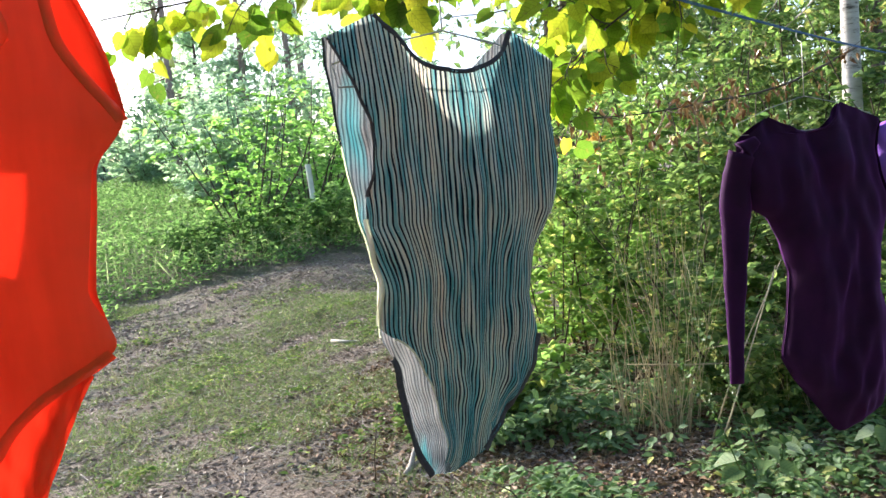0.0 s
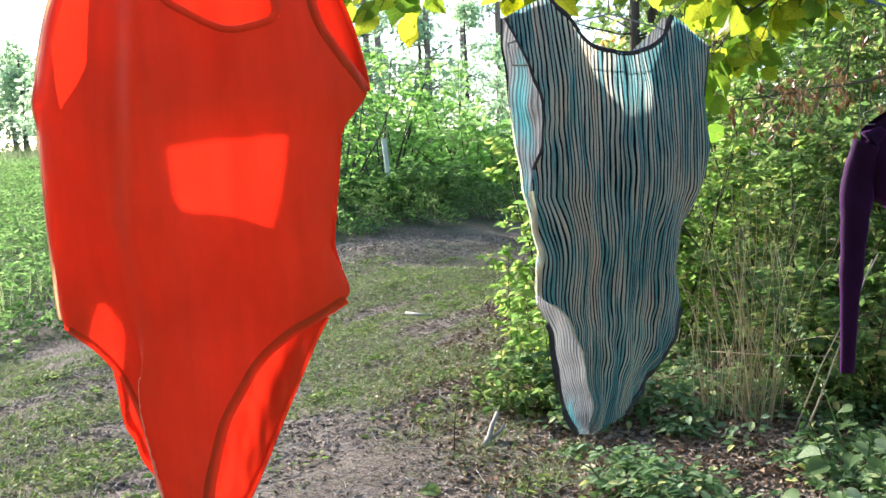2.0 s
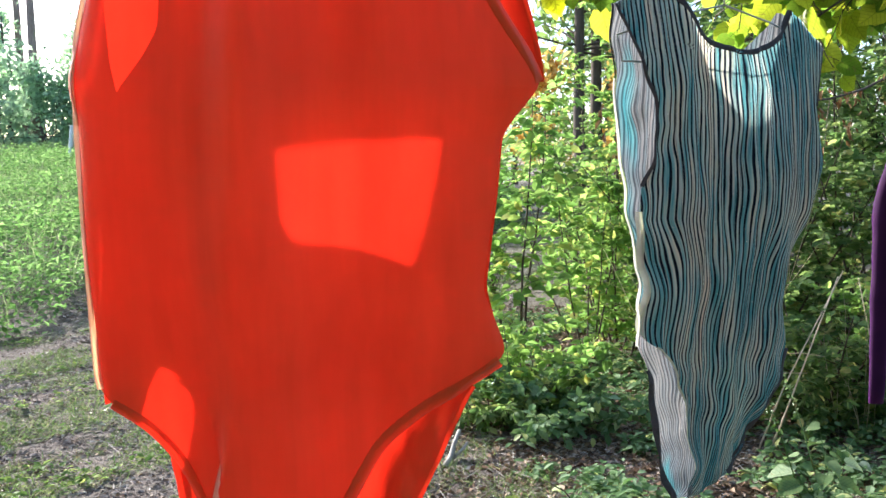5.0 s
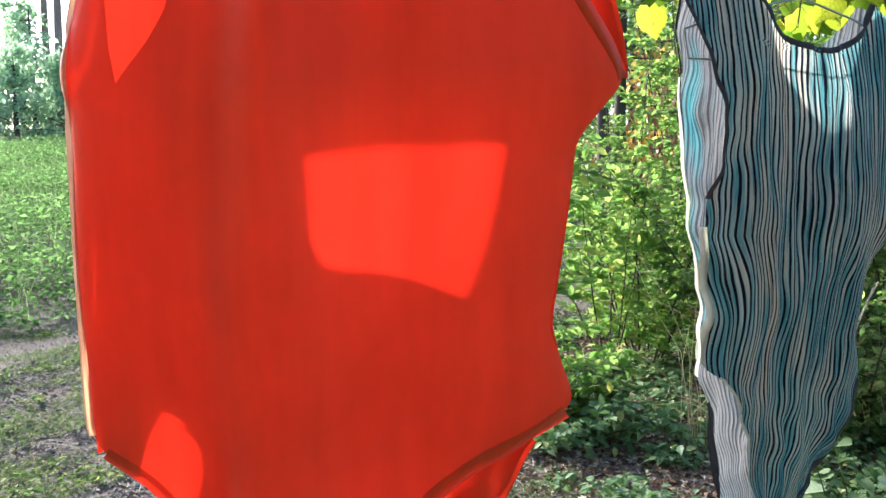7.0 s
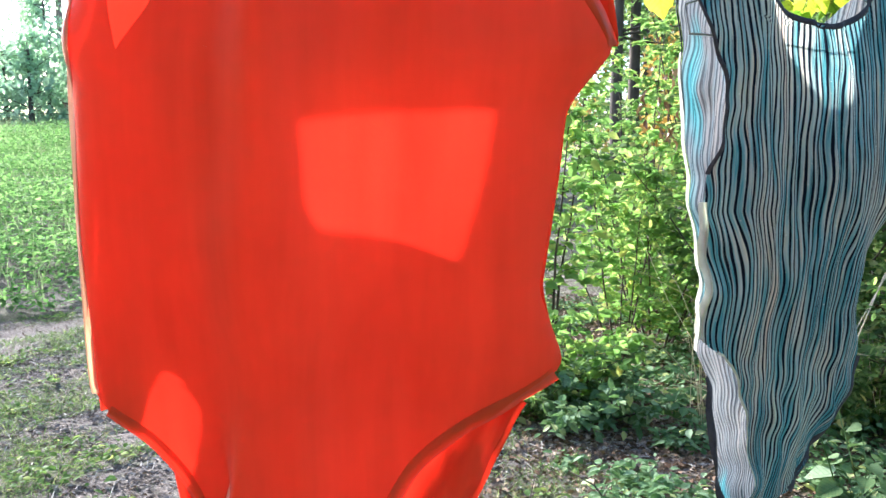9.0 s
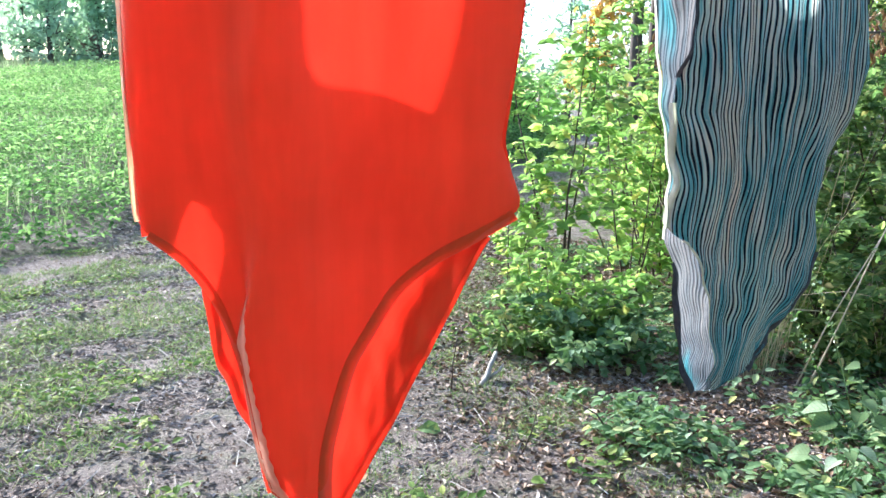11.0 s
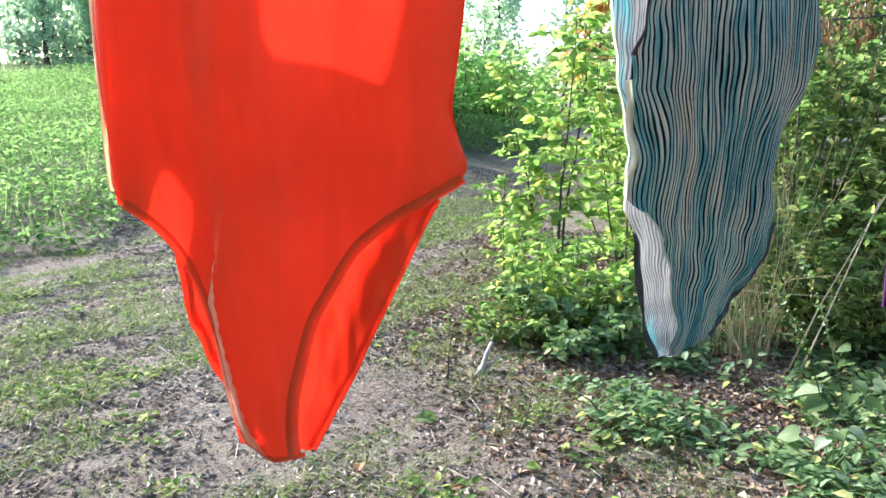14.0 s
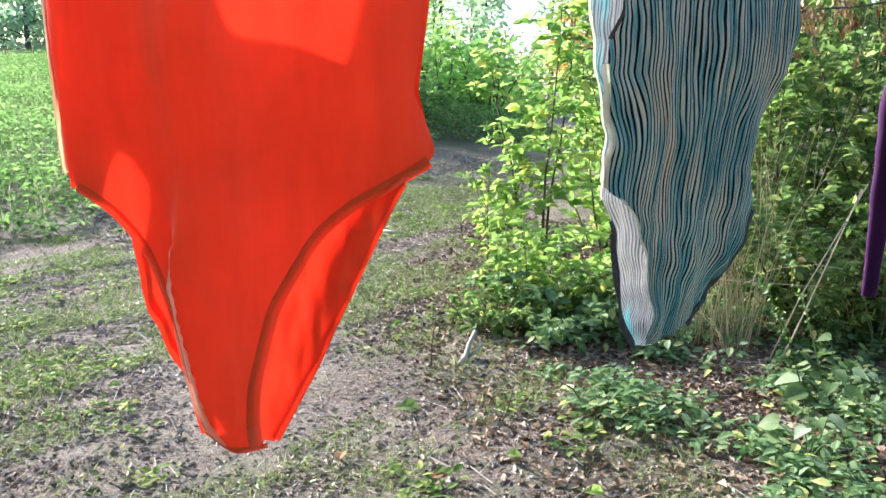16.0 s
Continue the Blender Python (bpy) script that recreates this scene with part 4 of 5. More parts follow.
def litter():
    g = np.random.default_rng(23)
    x, y = in_patch(105000, -5.5, 4.5, 2.2, 10, g, lambda a, b: g.uniform(0, 1, len(a)) < np.clip(0.45 + 0.4 * (a - thicket_edge(b) + 0.9) + 0.12 * wave(a, b, 1.3, .9), 0.22, 1))
    n = len(x)
    th = g.uniform(0, 2 * np.pi, n)
    ax = np.stack([np.cos(th), np.sin(th), g.normal(0, .3, n)], -1)
    curl = (KITE[0] * np.array([1, 1.1, 2.6]), KITE[1])
    ob = fast_mesh("leaf_litter", *leaves(curl, on_ground(x, y, 0.008), ax, unit(np.stack([g.normal(0, .5, n), g.normal(0, .5, n), np.ones(n)], -1)), g.uniform(.014, .050, n) * np.where(x > thicket_edge(y) - 1.0, 1.35, 0.65)), LITTER)
    tagged(ob, "brown curled fallen leaves covering the earth", "leaf litter", kind="stuff")
    x, y = in_patch(4200, -4.5, 3.0, 2.2, 8, g)
    pieces = []
    for a, b in zip(x, y):
        th = g.uniform(0, 2 * np.pi)
        ln = .03 + .22 * g.random() ** 2.5
        p = on_ground(np.array([a, a + ln * math.cos(th)]), np.array([b, b + ln * math.sin(th)]), g.uniform(.004, .02))
        pieces.append(tube(p, g.uniform(.0008, .0024), 3))
    ob = fast_mesh("fallen_twigs", *joined(pieces), GREY_WOOD)
    tagged(ob, "thin grey fallen twigs scattered on the ground", "twigs", kind="stuff")


def crumbs():
    """Loose clods, bark bits and debris trodden into the track."""
    g = np.random.default_rng(26)
    x, y = in_patch(90000, -4.6, 1.6, 2.2, 8.5, g, lambda a, b: g.uniform(0, 1, len(a)) < np.clip(0.7 + .45 * wave(a, b, 1.7, .5), .15, 1))
    n = len(x)
    tv = np.array([(-.7, -.16, -.05), (.6, -.2, -.05), (.2, .25, -.05), (-.1, .0, .18), (.35, .03, .14)])
    tf = np.array([(0, 1, 4), (0, 4, 3), (1, 2, 4), (2, 3, 4), (2, 0, 3)])
    th = g.uniform(0, 6.28, n)
    size = .010 + .040 * g.random(n) ** 2.8
    ob = fast_mesh("soil_crumbs", *leaves((tv, tf), on_ground(x, y, .004), np.stack([np.cos(th), np.sin(th), g.normal(0, .2, n)], -1), unit(np.stack([g.normal(0, .3, n), g.normal(0, .3, n), np.ones(n)], -1)), size), CRUMB)
    x, y = in_patch(34000, -6.2, 0.2, 8.3, 15.5, g, lambda a, b: ~meadow_side(a, b) & (g.uniform(0, 1, len(a)) < np.clip(0.7 + .45 * wave(a, b, 1.7, .5), .15, 1)))
    n = len(x)
    th = g.uniform(0, 6.28, n)
    ob2 = fast_mesh("track_debris", *leaves((tv, tf), on_ground(x, y, .005), np.stack([np.cos(th), np.sin(th), g.normal(0, .3, n)], -1), unit(np.stack([g.normal(0, .4, n), g.normal(0, .4, n), np.ones(n)], -1)), .018 + .05 * g.random(n) ** 2), CRUMB)
    tagged(ob2, "clods and dry debris along the far track", "debris", kind="stuff")
    tagged(ob, "small clods and debris trodden into the earth track", "debris", kind="stuff")


def cover():
    """Low plants with a few leaves each under the bushes."""
    g = np.random.default_rng(24)
    x, y = in_patch(6000, -0.9, 5.0, 2.3, 9.5, g, lambda a, b: (a > thicket_edge(b) - 0.35 + 0.5 * np.abs(wave(a, b, 2.0, 1.0))) & (wave(a, b, 2.4, .2) + .6 * wave(a, b, 6.1, .7) > -0.25))
    h = g.uniform(.05, .24, len(x)) * np.clip(0.6 + 0.3 * wave(x, y, 1.5, 2.2), .5, 1.4)
    pieces = []
    for k in range(11):
        n = len(x)
        th = g.uniform(0, 2 * np.pi, n)
        r = g.uniform(.01, .09, n)
        pos = on_ground(x + r * np.cos(th), y + r * np.sin(th)) + np.stack([0 * h, 0 * h, h * g.uniform(.35, 1, n)], -1)
        pieces.append(leaves(OVAL, pos, np.stack([np.cos(th), np.sin(th), g.normal(-.05, .3, n)], -1), unit(np.stack([g.normal(0, .35, n), g.normal(0, .35, n), np.ones(n)], -1)), g.uniform(.028, .082, n)))
    ob = fast_mesh("ground_cover", *joined(pieces), COVER)
    tagged(ob, "low leafy woodland plants over leaf litter", "undergrowth", kind="stuff")


meadow()
lawn()
litter()
crumbs()
cover()

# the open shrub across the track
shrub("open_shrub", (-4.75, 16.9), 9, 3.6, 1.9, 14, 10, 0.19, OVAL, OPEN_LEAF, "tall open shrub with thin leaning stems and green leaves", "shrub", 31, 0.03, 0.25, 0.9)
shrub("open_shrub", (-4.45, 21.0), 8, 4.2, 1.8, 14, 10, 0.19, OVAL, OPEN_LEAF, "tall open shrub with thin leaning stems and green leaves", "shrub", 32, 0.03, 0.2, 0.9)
for _x, _y, _h, _s in ((-4.35, 16.2, 1.0, 45), (-3.3, 16.9, 1.15, 46), (-5.6, 15.6, .9, 47), (-2.6, 18.2, 1.2, 48)):
    shrub("nettle_clump", (_x, _y), 10, _h, .75, 16, 10, 0.13, OVAL, MEADOW, "waist-high clump of dark green nettles at the meadow's edge", "undergrowth", _s, 0.008, 0.1, 0.35, -.1, "nettle clumps")
_g = np.random.default_rng(43)
for _i in range(11):
    shrub("meadow_bush", (-12.5 + 1.25 * _i + _g.uniform(-.4, .4), 24 + _g.uniform(-2.5, 4) + (8 if _i < 3 else 0)), 8, _g.uniform(2.6, 4.2) * (1 if _i < 6 else .85), 1.6, 24 if _i < 6 else 15, 14 if _i < 6 else 10, 0.27, KITE, HAZED_LEAF if _i < 6 else MID_LEAF,
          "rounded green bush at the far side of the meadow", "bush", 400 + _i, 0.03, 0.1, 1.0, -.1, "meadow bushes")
# young hazel beside the track
shrub("hazel_bush", (0.0, 6.5), 3, 2.3, 0.26, 34, 8, 0.115, OVAL, YELLOWGREEN, "young hazel with a thin dark stem and backlit yellow-green leaves", "bush", 33, 0.014, 0.3, 0.42, -.15)
shrub("hazel_bush", (0.62, 7.1), 5, 2.0, 0.45, 20, 8, 0.105, OVAL, YELLOWGREEN, "young hazel bush with backlit yellow-green leaves beside the track", "bush", 35, 0.009, 0.2, 0.36, -.15)
shrub("hazel_bush", (-0.38, 6.75), 4, 1.25, 0.3, 16, 8, 0.085, OVAL, YELLOWGREEN, "small hazel shoot with yellow-green leaves at the track's edge", "bush", 36, 0.006, 0.15, 0.26)
shrub("hazel_bush", (0.0, 5.85), 8, 0.8, 0.5, 16, 8, 0.085, OVAL, YELLOWGREEN, "low hazel bush with yellow-green leaves", "bush", 34, 0.006, 0.1, 0.26)
shrub("bramble_bush", (0.2, 5.5), 9, 0.42, 0.5, 16, 9, 0.085, OVAL, COVER, "low bramble with green leaves under the hazel", "bush", 37, 0.005, 0.1, 0.26, -.2)
shrub("bramble_bush", (-0.2, 5.65), 8, 0.36, 0.42, 14, 9, 0.08, OVAL, GREEN, "low bramble with dark green leaves under the hazel", "bush", 38, 0.005, 0.1, 0.24, -.2)

# thicket
_g = np.random.default_rng(40)
for _i, (bx, by, hh) in enumerate([(1.0, 7.6, 2.3), (1.9, 6.9, 2.4), (2.8, 6.4, 2.6), (3.7, 6.0, 2.7), (1.3, 9.2, 3.0), (2.6, 8.6, 3.6), (4.0, 8.0, 4.2), (1.3, 11.5, 2.0), (2.5, 11.0, 4.4),
                                   (4.2, 10.4, 5.0), (5.4, 7.2, 3.6), (1.9, 5.6, 0.95), (2.8, 5.2, 1.0), (3.5, 4.7, 1.1), (1.9, 13.6, 2.6), (3.2, 13.5, 4.5), (2.3, 9.6, 5.2), (3.6, 9.2, 5.6), (5.0, 9.0, 5.8)]):
    shrub("thicket_bush", (bx, by), 8, hh, 0.85 + 0.1 * hh, 34, 21, 0.064 + 0.009 * hh, OVAL if by < 7.3 else KITE, GREEN if _i % 4 else YELLOWGREEN,
          "dense green bramble bush in the thicket", "bush", 50 + _i, 0.012, 0.08, 0.45, -0.2, "thicket bushes")


def tall_tree(name, base, height, trunk_r, bark, crown_from, spread, limbs, per_limb, leaf, template, material, label, seed, lean=(0, 0)):
    g = np.random.default_rng(seed)
    bx, by = base
    root = np.array([bx, by, float(height_at(bx, by)) - 0.1])
    e = holder(name, tuple(root), label, "tree", "background trees")
    n = 14
    f = np.linspace(0, 1, n)
    line = root + np.stack([lean[0] * f + g.normal(0, .03, n).cumsum() * .4, lean[1] * f, height * f], -1)
    fast_mesh("trunk", *tube(line, np.interp(f, [0, .05, 1], [trunk_r * 1.25, trunk_r, trunk_r * .2]), 10), bark, e, smooth=True)
    wood, lp = [], []
    for k in range(limbs):
        h = g.uniform(crown_from, 1.0)
        p = np.array([np.interp(h, f, line[:, i]) for i in range(3)])
        th = g.uniform(0, 2 * np.pi)
        ln = spread * (1.15 - 0.75 * (h - crown_from) / (1.001 - crown_from)) * g.uniform(.5, 1.1)
        lim = bend(p, (math.cos(th), math.sin(th), g.uniform(-.05, .5)), ln, 6, .14, 0.0, seed * 97 + k)
        wood.append(tube(lim, np.linspace(trunk_r * .2, trunk_r * .04, 7), 4))
        ff = g.uniform(.25, 1.0, per_limb) * 6
        ii = np.minimum(5, ff.astype(int))
        c = lim[ii] + (lim[ii + 1] - lim[ii]) * (ff - ii)[:, None]
        lp.append(c + g.normal(0, .16 * spread ** .5, (per_limb, 3)))
    tagged(fast_mesh("branchwork", *joined(wood), bark, e, smooth=True), kind="stuff")
    lp = np.concatenate(lp)
    m = len(lp)
    fast_mesh("crown", *leaves(template, lp, g.normal(0, 1, (m, 3)), unit(g.normal(0, .6, (m, 3)) + np.array([0, 0, 1])), leaf * g.uniform(.6, 1.3, m)), material, e)
    settle(e)
    return e


# far edge of the wood, pines above it, and the trees behind the thicket
_g = np.random.default_rng(41)
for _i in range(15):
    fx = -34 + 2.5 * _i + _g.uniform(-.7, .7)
    tall_tree("edge_tree", (fx, 40 + _g.uniform(-3, 5)), _g.uniform(5.0, 7.5), .16, BARK, .08, 2.4, 32, 40, .37, DIAMOND, HAZED_LEAF, "bushy tree tinted grey-green for haze at the far edge of the meadow", 200 + _i)
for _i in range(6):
    tall_tree("edge_tree", (-24.5 + 1.9 * _i + _g.uniform(-.5, .5), 36 + _g.uniform(-1.5, 1.5)), _g.uniform(3.8, 5.2), .14, BARK, .03, 2.2, 32, 40, .35, DIAMOND, HAZED_LEAF, "low tree tinted grey-green for haze at the far edge of the meadow", 500 + _i)
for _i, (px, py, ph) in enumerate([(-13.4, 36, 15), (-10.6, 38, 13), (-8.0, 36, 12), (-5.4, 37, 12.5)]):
    tall_tree("tall_edge_tree", (px, py), ph, .2, PINE_BARK, .22, 2.3, 44, 27, .27, DIAMOND, HAZED_LEAF, "tall sparse tree with brown trunk behind the meadow", 510 + _i)
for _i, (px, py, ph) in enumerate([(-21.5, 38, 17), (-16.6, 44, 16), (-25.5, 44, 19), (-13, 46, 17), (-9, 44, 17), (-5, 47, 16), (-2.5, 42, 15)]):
    tall_tree("pine_tree", (px, py), ph, .24, PINE_BARK, .42, 1.7, 26, 26, .34, DIAMOND, HAZED_LEAF, "tall thin pine with a bare trunk against the sky", 230 + _i, (_g.uniform(-.6, .6), 0))
for _i, (px, py, ph, low, crowd) in enumerate([(1.6, 15.26, 10, .36, 50), (1.95, 15.9, 11, .4, 50), (3.6, 25, 12, .12, 90), (5.5, 18, 11, .12, 90), (8, 23, 12, .1, 90), (6.8, 14, 10, .1, 90),
                                              (2.9, 19, 11, .14, 80), (4.4, 14.5, 9, .16, 80), (9.5, 17, 11, .1, 90)]):
    tall_tree("wood_tree", (px, py), ph, .13, BARK, low, 2.3, 40, crowd, .22, DIAMOND, GREEN, "slender leafy tree standing behind the thicket", 250 + _i)
for _i, (px, py) in enumerate([(1.75, 24.3), (3.0, 17.6)]):
    tall_tree("autumn_tree", (px, py), 4.8 - .7 * _i, .09, BARK, .3, 1.2, 26, 40, .22, OVAL, AUTUMN, "small tree turning pale orange behind the bushes", 270 + _i)
tall_tree("birch_tree", (3.0, 6.75), 9.0, .085, BIRCH_BARK, .32, 1.7, 40, 90, .07, OVAL, YELLOWGREEN, "slim white-barked birch standing in the thicket", 280, (.15, .05))


# unseen trees added around the back to block skylight on the garments' fronts
_g = np.random.default_rng(44)
for _i, (px, py) in enumerate([(-5.5, -3.5), (-2.8, -5.0), (0.2, -5.6), (3.0, -4.6), (5.6, -2.4), (-7.8, -0.5), (-1.4, -8.0), (6.8, 1.6), (2.2, -8.4)]):
    tall_tree("wood_tree", (px, py), _g.uniform(7, 9), .16, BARK, .06, 2.5, 50, 70, .32, DIAMOND, GREEN, "unseen leafy tree added to block sky light from behind", 290 + _i)
# unseen as well: added to hold the rope's near end
tall_tree("line_tree", (-1.66, -0.98), 7.5, .11, BARK, .36, 1.8, 30, 60, .12, OVAL, GREEN, "slender tree that one end of the rope is tied to", 299)


# ---- linden branches over the line ----
def round_leaf(wide, fold, curl, teeth):
    """A toothed heart-shaped leaf with a short tip, folded along its midrib."""
    k = np.arange(22)
    th = 2 * np.pi * k / 22
    r = 0.46 + 0.24 * np.exp(-(np.minimum(th, 2 * np.pi - th) / .24) ** 2) + 0.06 * np.cos(th - np.pi) * (np.cos(th) < 0) - 0.2 * np.exp(-((th - np.pi) / .3) ** 2) + teeth * np.where(k % 2, 1, -1)
    x, y = 0.42 + r * np.cos(th), wide * r * np.sin(th)
    v = np.concatenate([np.stack([x, y, fold * np.abs(y) - curl * np.clip(x - .3, 0, 1) ** 2], -1), [(0.36, 0, -0.02), (0.7, 0, -0.02 - curl * .16)]])
    f = [(a, (a + 1) % 22, 23 if a in (0, 1, 2, 3, 18, 19, 20, 21) else 22) for a in range(22)] + [(4, 22, 23), (22, 18, 23)]
    return v, np.array(f)


LINDEN_SHAPES = [leaf_shape("linden_leaf", round_leaf(*a), LINDEN) for a in ((.95, .14, .16, .016), (.84, .34, .36, .018), (1.0, .06, -.14, .016), (.9, -.2, .28, .014))]
WEED_SHAPE = leaf_shape("weed_leaf", HEARTS[1], BROADLEAF)


def linden_branch(start, direction, length, twigs, seed, label, sag=-0.1, per=6, size=0.055):
    g = np.random.default_rng(seed)
    main = bend(start, direction, length, 12, .06, sag * .12, seed)
    e = holder("linden_branch", start, label, "branch", "linden branches")
    found = []
    fast_mesh("bough", *tube(main, np.linspace(.006, .0015, 13), 6), TWIG, e, smooth=True)
    for k in range(twigs):
        f = g.uniform(.12, 1.0) * 12
        i = min(11, int(f))
        p = main[i] + (main[i + 1] - main[i]) * (f - i)
        side = np.cross(unit(main[i + 1] - main[i]), (0, 0, 1)) * g.choice([-1, 1])
        tw = bend(p, unit(main[i + 1] - main[i]) * .6 + side * .8 + np.array([0, 0, g.uniform(-.5, .15)]), g.uniform(.07, .27), 5, .15, -.04, seed * 31 + k)
        wood = [tube(tw, np.linspace(.0018, .0008, 6), 4)]
        for j in range(per):
            ff = min(4.99, (j + .7) * 5 / per)
            q = tw[int(ff)] + (tw[int(ff) + 1] - tw[int(ff)]) * (ff % 1)
            d = unit(np.array([g.normal(0, .7), g.normal(0, .5), -g.uniform(.35, 1.1)]))
            st = q + d * g.uniform(.015, .035)
            wood.append(tube([q, st], .0006, 3))
            found.append((st, d, unit(np.array([g.normal(0, .55), -1.0, g.normal(.35, .45)])), size * g.uniform(.55, 1.2)))
        twig = fast_mesh("twig", *joined(wood), TWIG, e, smooth=True)
        for k2, (p, d, m, r) in enumerate(found):
            lone_leaf(LINDEN_SHAPES[(k + k2) % 4], p, d, m, float(r), twig)
        found = []
    settle(e)


linden_branch((0.85, 1.95, 2.27), (-1, .0, .05), 1.5, 40, 301, "leafy linden branch with backlit yellow-green leaves over the line", 0.0)
linden_branch((0.95, 2.15, 2.3), (-.8, -.2, -.1), .75, 30, 302, "leafy linden branch with backlit yellow-green leaves over the line")
linden_branch((0.6, 2.35, 2.41), (-1, .05, .05), 1.4, 24, 303, "linden twigs hanging with yellow-green leaves", 0.0)
linden_branch((1.15, 2.3, 2.36), (-.75, -.1, -.16), .6, 24, 305, "shaded linden branch with dark green leaves", per=4, size=0.072)
linden_branch((0.75, 1.95, 2.27), (-.6, -.12, -.36), .55, 24, 304, "linden twig drooping beside the striped leotard")


# ---- single plants and things on the ground ----
def dry_grass(at, n, height, seed):
    g = np.random.default_rng(seed)
    root = np.array([*at, float(height_at(*at))])
    pieces = []
    for k in range(n):
        th, r = g.uniform(0, 2 * np.pi), g.uniform(0, .19)
        p0 = root + np.array([r * math.cos(th), r * math.sin(th), 0])
        line = bend(p0, (.2 * g.uniform(.2, 1) * math.cos(th), .2 * math.sin(th), 1), height * (g.uniform(.55, 1.1) if k % 3 else g.uniform(.25, .6)), 9, .06 if k % 4 else .15, -.03 if k % 4 else -.09, seed * 11 + k)
        pieces.append(tube(line, np.linspace(.0032, .0014, 10), 3))
        if k % 3 == 0:
            m = 10
            pos = line[-1] + g.normal(0, .012, (m, 3)) - (line[-1] - line[-3]) * g.uniform(0, .9, (m, 1))
            pieces.append(leaves((KITE[0] * np.array([1, .35, 1]), KITE[1]), pos, unit(line[-1] - line[-2] + g.normal(0, .5, (m, 3))), unit(g.normal(0, 1, (m, 3))), g.uniform(.012, .03, m)))
    ob = fast_mesh("dry_grass_clump", *joined(pieces), STRAW)
    tagged(ob, "clump of tall dry straw-coloured grass in front of the thicket", "grass clump")


dry_grass((1.2, 5.3), 48, 1.5, 61)
dry_grass((1.5, 5.75), 26, 1.5, 62)
dry_grass((1.0, 5.4), 20, 1.45, 63)
dry_grass((2.1, 5.3), 14, 1.1, 64)


def broad_weed(at, seed, n=9, size=.16):
    g = np.random.default_rng(seed)
    root = np.array([*at, float(height_at(*at))])
    e = holder("broadleaf_weed", tuple(root), "weed with large pale green hairy leaves among leaf litter", "weed")
    for k in range(n):
        th = 2 * np.pi * k / n + g.uniform(-.3, .3)
        st = bend(root, (.5 * math.cos(th), .5 * math.sin(th), 1), g.uniform(.14, .36), 5, .1, -.05, seed * 7 + k)
        stalk = fast_mesh("stalk", *tube(st, np.linspace(.004, .002, 6), 4), COVER, e)
        lone_leaf(WEED_SHAPE, st[-1], (math.cos(th), math.sin(th), -.25), (g.normal(0, .25), g.normal(-.3, .25), 1), size * g.uniform(.5, 1.0), stalk)
    settle(e)


broad_weed((1.42, 4.35), 71)
broad_weed((1.62, 4.6), 72, 7, .13)
broad_weed((1.15, 3.75), 73, 8, .11)
broad_weed((2.15, 4.5), 74, 8, .14)


def spike_weed(at, top, seed):
    g = np.random.default_rng(seed)
    p0 = np.array([*at, float(height_at(*at))])
    f = np.linspace(0, 1, 12)[:, None]
    line = p0 + (np.array(top) - p0) * f + np.array([0, 0, .08]) * np.sin(f * np.pi)
    pieces = [tube(line, np.linspace(.004, .0012, 12), 4)]
    m = 70
    ff = g.uniform(.4, 1, m)
    pos = np.stack([np.interp(ff, f[:, 0], line[:, k]) for k in range(3)], -1) + g.normal(0, .012, (m, 3))
    pieces.append(leaves(OVAL, pos, g.normal(0, 1, (m, 3)), unit(g.normal(0, 1, (m, 3))), g.uniform(.012, .035, m)))
    ob = fast_mesh("flower_spike", *joined(pieces), BROADLEAF)
    tagged(ob, "tall leaning weed with a pale seeding flower spike", "weed")


spike_weed((1.35, 4.35), (1.0, 4.2, .75), 81)
spike_weed((1.5, 4.5), (1.1, 4.3, .95), 82)


def stick(points, r, label, material=GREY_WOOD):
    pts = [(x, y, float(height_at(x, y)) + z) for x, y, z in points]
    ob = fast_mesh("fallen_stick", *tube(pts, np.linspace(r, r * .55, len(pts)), 7), material, smooth=True)
    tagged(ob, label, "stick")


stick([(1.40, 5.0, .0), (1.47, 5.0, .17), (1.57, 5.0, .45), (1.78, 5.0, 1.04)], .007, "long pale dry stalk leaning against the thicket", STRAW)
stick([(1.36, 5.05, .0), (1.51, 5.05, .40), (1.83, 5.05, 1.06)], .006, "long pale dry stalk leaning against the thicket", STRAW)
stick([(1.70, 5.2, .41), (1.3, 5.2, .45), (.91, 5.2, .49)], .005, "pale dry stalk bent across the grass clump", STRAW)
stick([(2.2, 5.1, .0), (2.05, 5.1, .5), (1.95, 5.12, 1.0)], .005, "long pale dry stalk leaning against the thicket", STRAW)
stick([(-.50, 4.86, .0), (-.47, 4.92, .03), (-.45, 4.98, .09), (-.42, 5.05, .15)], .022, "pale weathered stump of a broken branch on the earth")
stick([(-.47, 4.92, .02), (-.40, 4.97, .06), (-.37, 4.98, .10)], .012, "pale weathered side branch lying on the earth")
stick([(-1.75, 9.15, .01), (-1.6, 9.05, .02), (-1.42, 8.95, .02)], .025, "pale short log lying on the track")
stick([(-1.95, 4.75, .01), (-1.88, 4.55, .012), (-1.83, 4.4, .01)], .006, "pale thin stick lying on the track")
stick([(-.67, 4.8, 0), (-.665, 4.8, .15), (-.64, 4.81, .32)], .005, "thin upright dead twig stuck in the earth", TWIG)
stick([(.22, 4.1, .0), (.12, 4.12, .14), (.0, 4.16, .2)], .005, "thin arching dead twig", TWIG)
stick([(-.25, 3.9, 0), (-.2, 3.92, .12), (-.17, 3.95, .25)], .004, "thin upright dead twig stuck in the earth", TWIG)


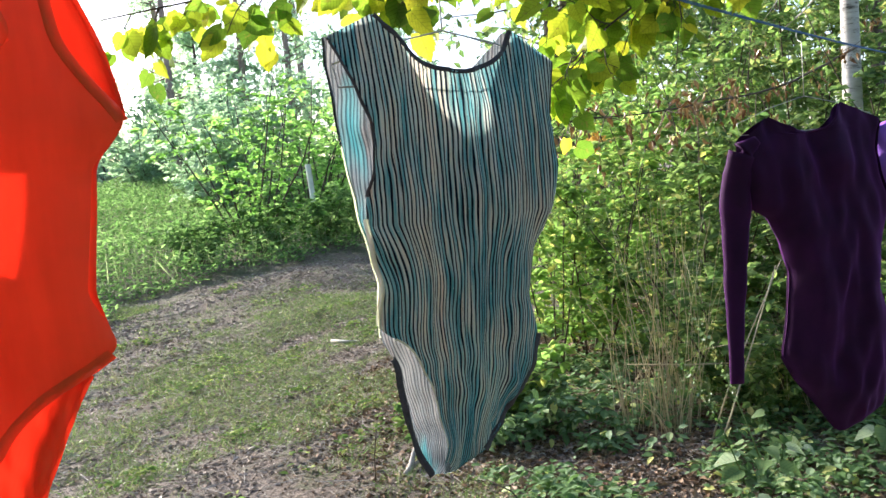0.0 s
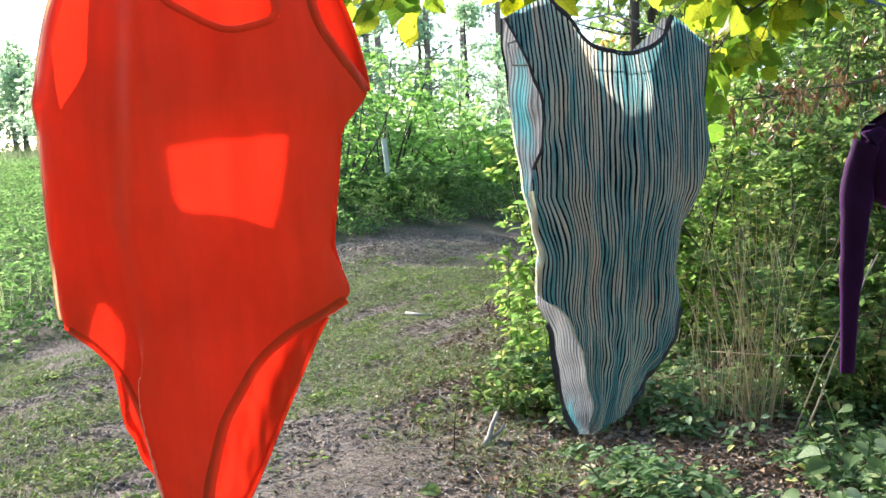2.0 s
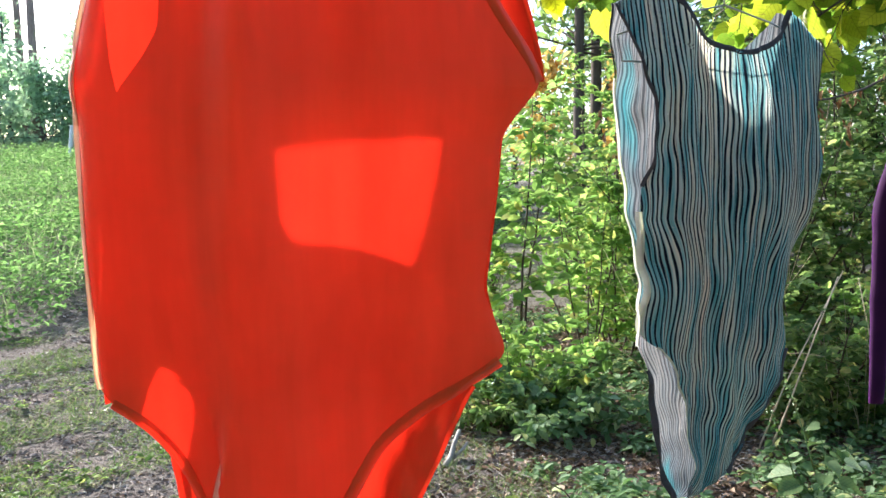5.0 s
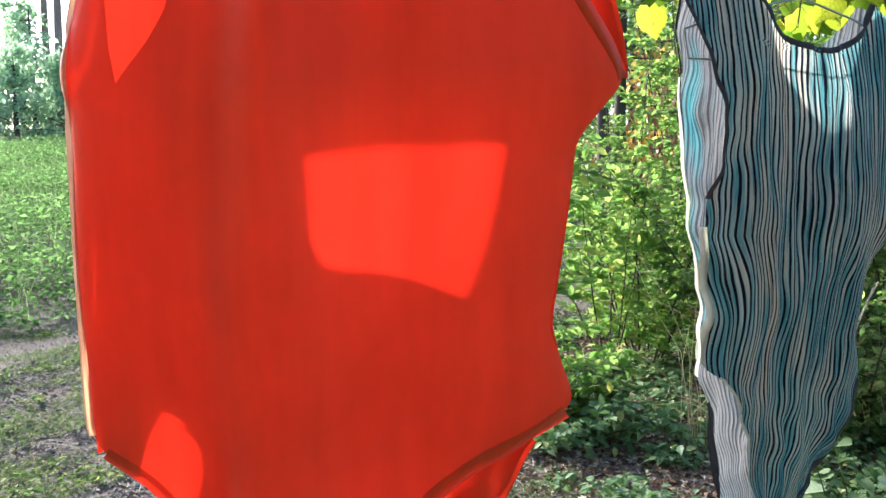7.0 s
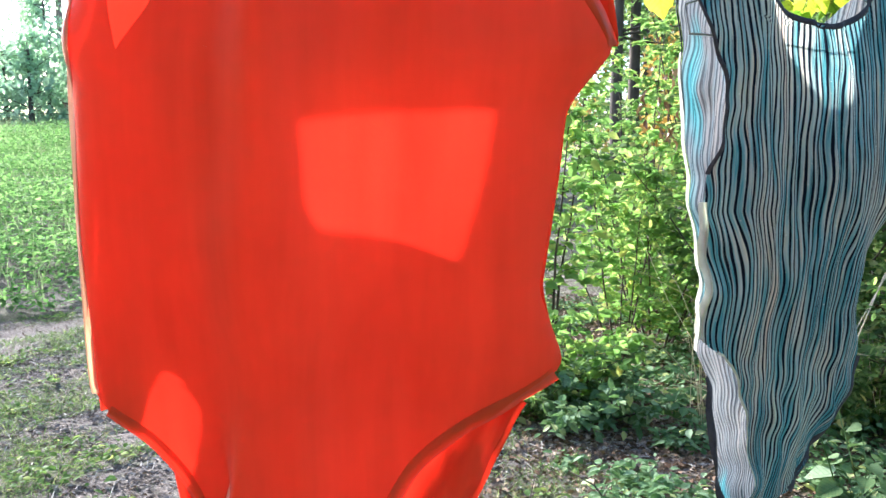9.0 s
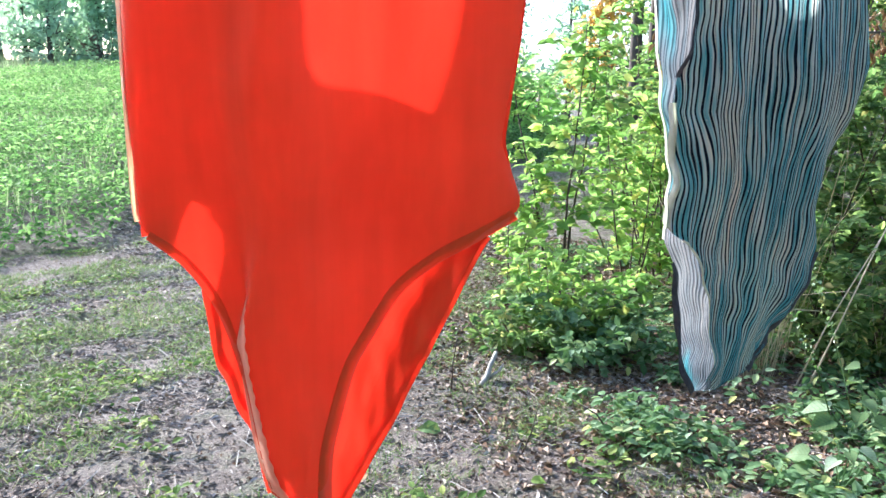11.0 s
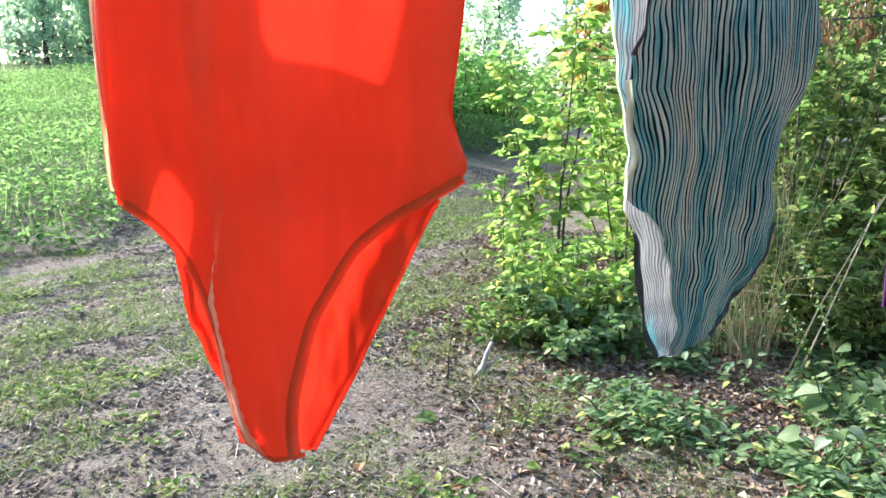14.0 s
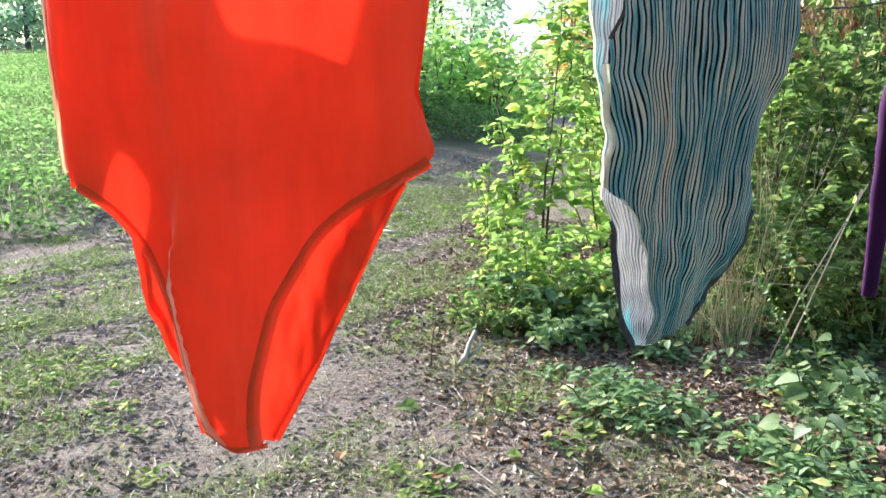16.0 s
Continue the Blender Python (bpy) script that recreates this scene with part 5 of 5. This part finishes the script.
def fallen_leaf(at, size, material, label, seed):
    g = np.random.default_rng(seed)
    p = on_ground(np.array([at[0]]), np.array([at[1]]), .025)
    th = g.uniform(0, 6.28)
    ob = fast_mesh("fallen_leaf", *leaves((OVAL[0] * np.array([1, 1.2, 2.2]), OVAL[1]), p, np.array([[math.cos(th), math.sin(th), .25]]), unit(np.array([[g.normal(0, .3), -.5, 1.0]])), np.array([size])), material)
    tagged(ob, label, "leaf", "fallen leaves")


fallen_leaf((-.66, 4.15), .13, BROADLEAF, "pale green curled leaf lying on the earth", 1)
fallen_leaf((-.95, 3.55), .09, DRY_LEAF, "reddish brown curled leaf lying on the earth", 2)
fallen_leaf((-.52, 3.4), .08, DRY_LEAF, "reddish brown curled leaf lying on the earth", 3)
fallen_leaf((-.2, 3.62), .07, YELLOWGREEN, "yellowed leaf lying on the earth", 4)
fallen_leaf((.05, 4.6), .07, YELLOWGREEN, "yellowed leaf lying on the earth", 5)
fallen_leaf((.2, 3.35), .08, YELLOWGREEN, "yellowed leaf lying on the earth", 6)
fallen_leaf((-2.35, 4.3), .07, BROADLEAF, "pale green curled leaf lying on the track", 7)


def tree_tube(at, h, lean, z0=None):
    x, y = at
    z = float(height_at(x, y)) if z0 is None else z0
    bm = bmesh.new()
    r0, r1 = .066, .058
    th = [2 * math.pi * i / 16 for i in range(16)]
    loops = [[bm.verts.new((r * math.cos(a) + lean[0] * hh, r * math.sin(a) + lean[1] * hh, hh)) for a in th] for r, hh in ((r0, 0), (r0, h), (r1, h), (r1, .02))]
    for a, b in zip(loops, loops[1:]):
        for i in range(16):
            bm.faces.new((a[i], a[(i + 1) % 16], b[(i + 1) % 16], b[i]))
    e = holder("tree_guard", (x, y, z), "white plastic tree guard tube standing in the meadow", "tree guard", "tree guards")
    t = part("tube", bm, TUBE_WHITE, e)
    fast_mesh("stake", *tube([(.07, 0, 0), (.07 + lean[0] * h, lean[1] * h, h * .9)], .012, 5), GREY_WOOD, e)


tree_tube((-3.83, 19.0), 1.58, (-.06, 0))
tree_tube((-14.5, 27.5), 1.5, (.14, 0))


# ---- dead branch with withered leaves ----
def dead_branch():
    g = np.random.default_rng(91)
    main = bend((2.95, 6.4, 2.45), (-1, -1.3, -.22), 3.5, 14, .05, 0, 91)
    e = holder("dead_branch", tuple(main[0]), "thin dead branch with brown withered leaves leaning from the birch", "branch")
    wood, lp = [tube(main, np.linspace(.010, .003, 15), 6)], []
    for k in range(40):
        i = g.integers(1, 15)
        tw = bend(main[i], (g.normal(0, 1), g.normal(0, .6), g.normal(-.2, .5)), g.uniform(.1, .4), 4, .2, -.03, 910 + k)
        wood.append(tube(tw, np.linspace(.003, .001, 5), 3))
        lp.append(tw[g.integers(1, 5)] + g.normal(0, .035, (10 if k % 3 else 4, 3)))
    lp = np.concatenate(lp)
    n = len(lp)
    fast_mesh("wood", *joined(wood), TWIG, e, smooth=True)
    fast_mesh("withered_leaves", *leaves((OVAL[0] * np.array([1, .7, 2.5]), OVAL[1]), lp, np.stack([g.normal(0, .5, n), g.normal(0, .5, n), -np.ones(n)], -1), unit(g.normal(0, 1, (n, 3))), g.uniform(.03, .065, n)), DRY_LEAF, e)
    settle(e)


dead_branch()
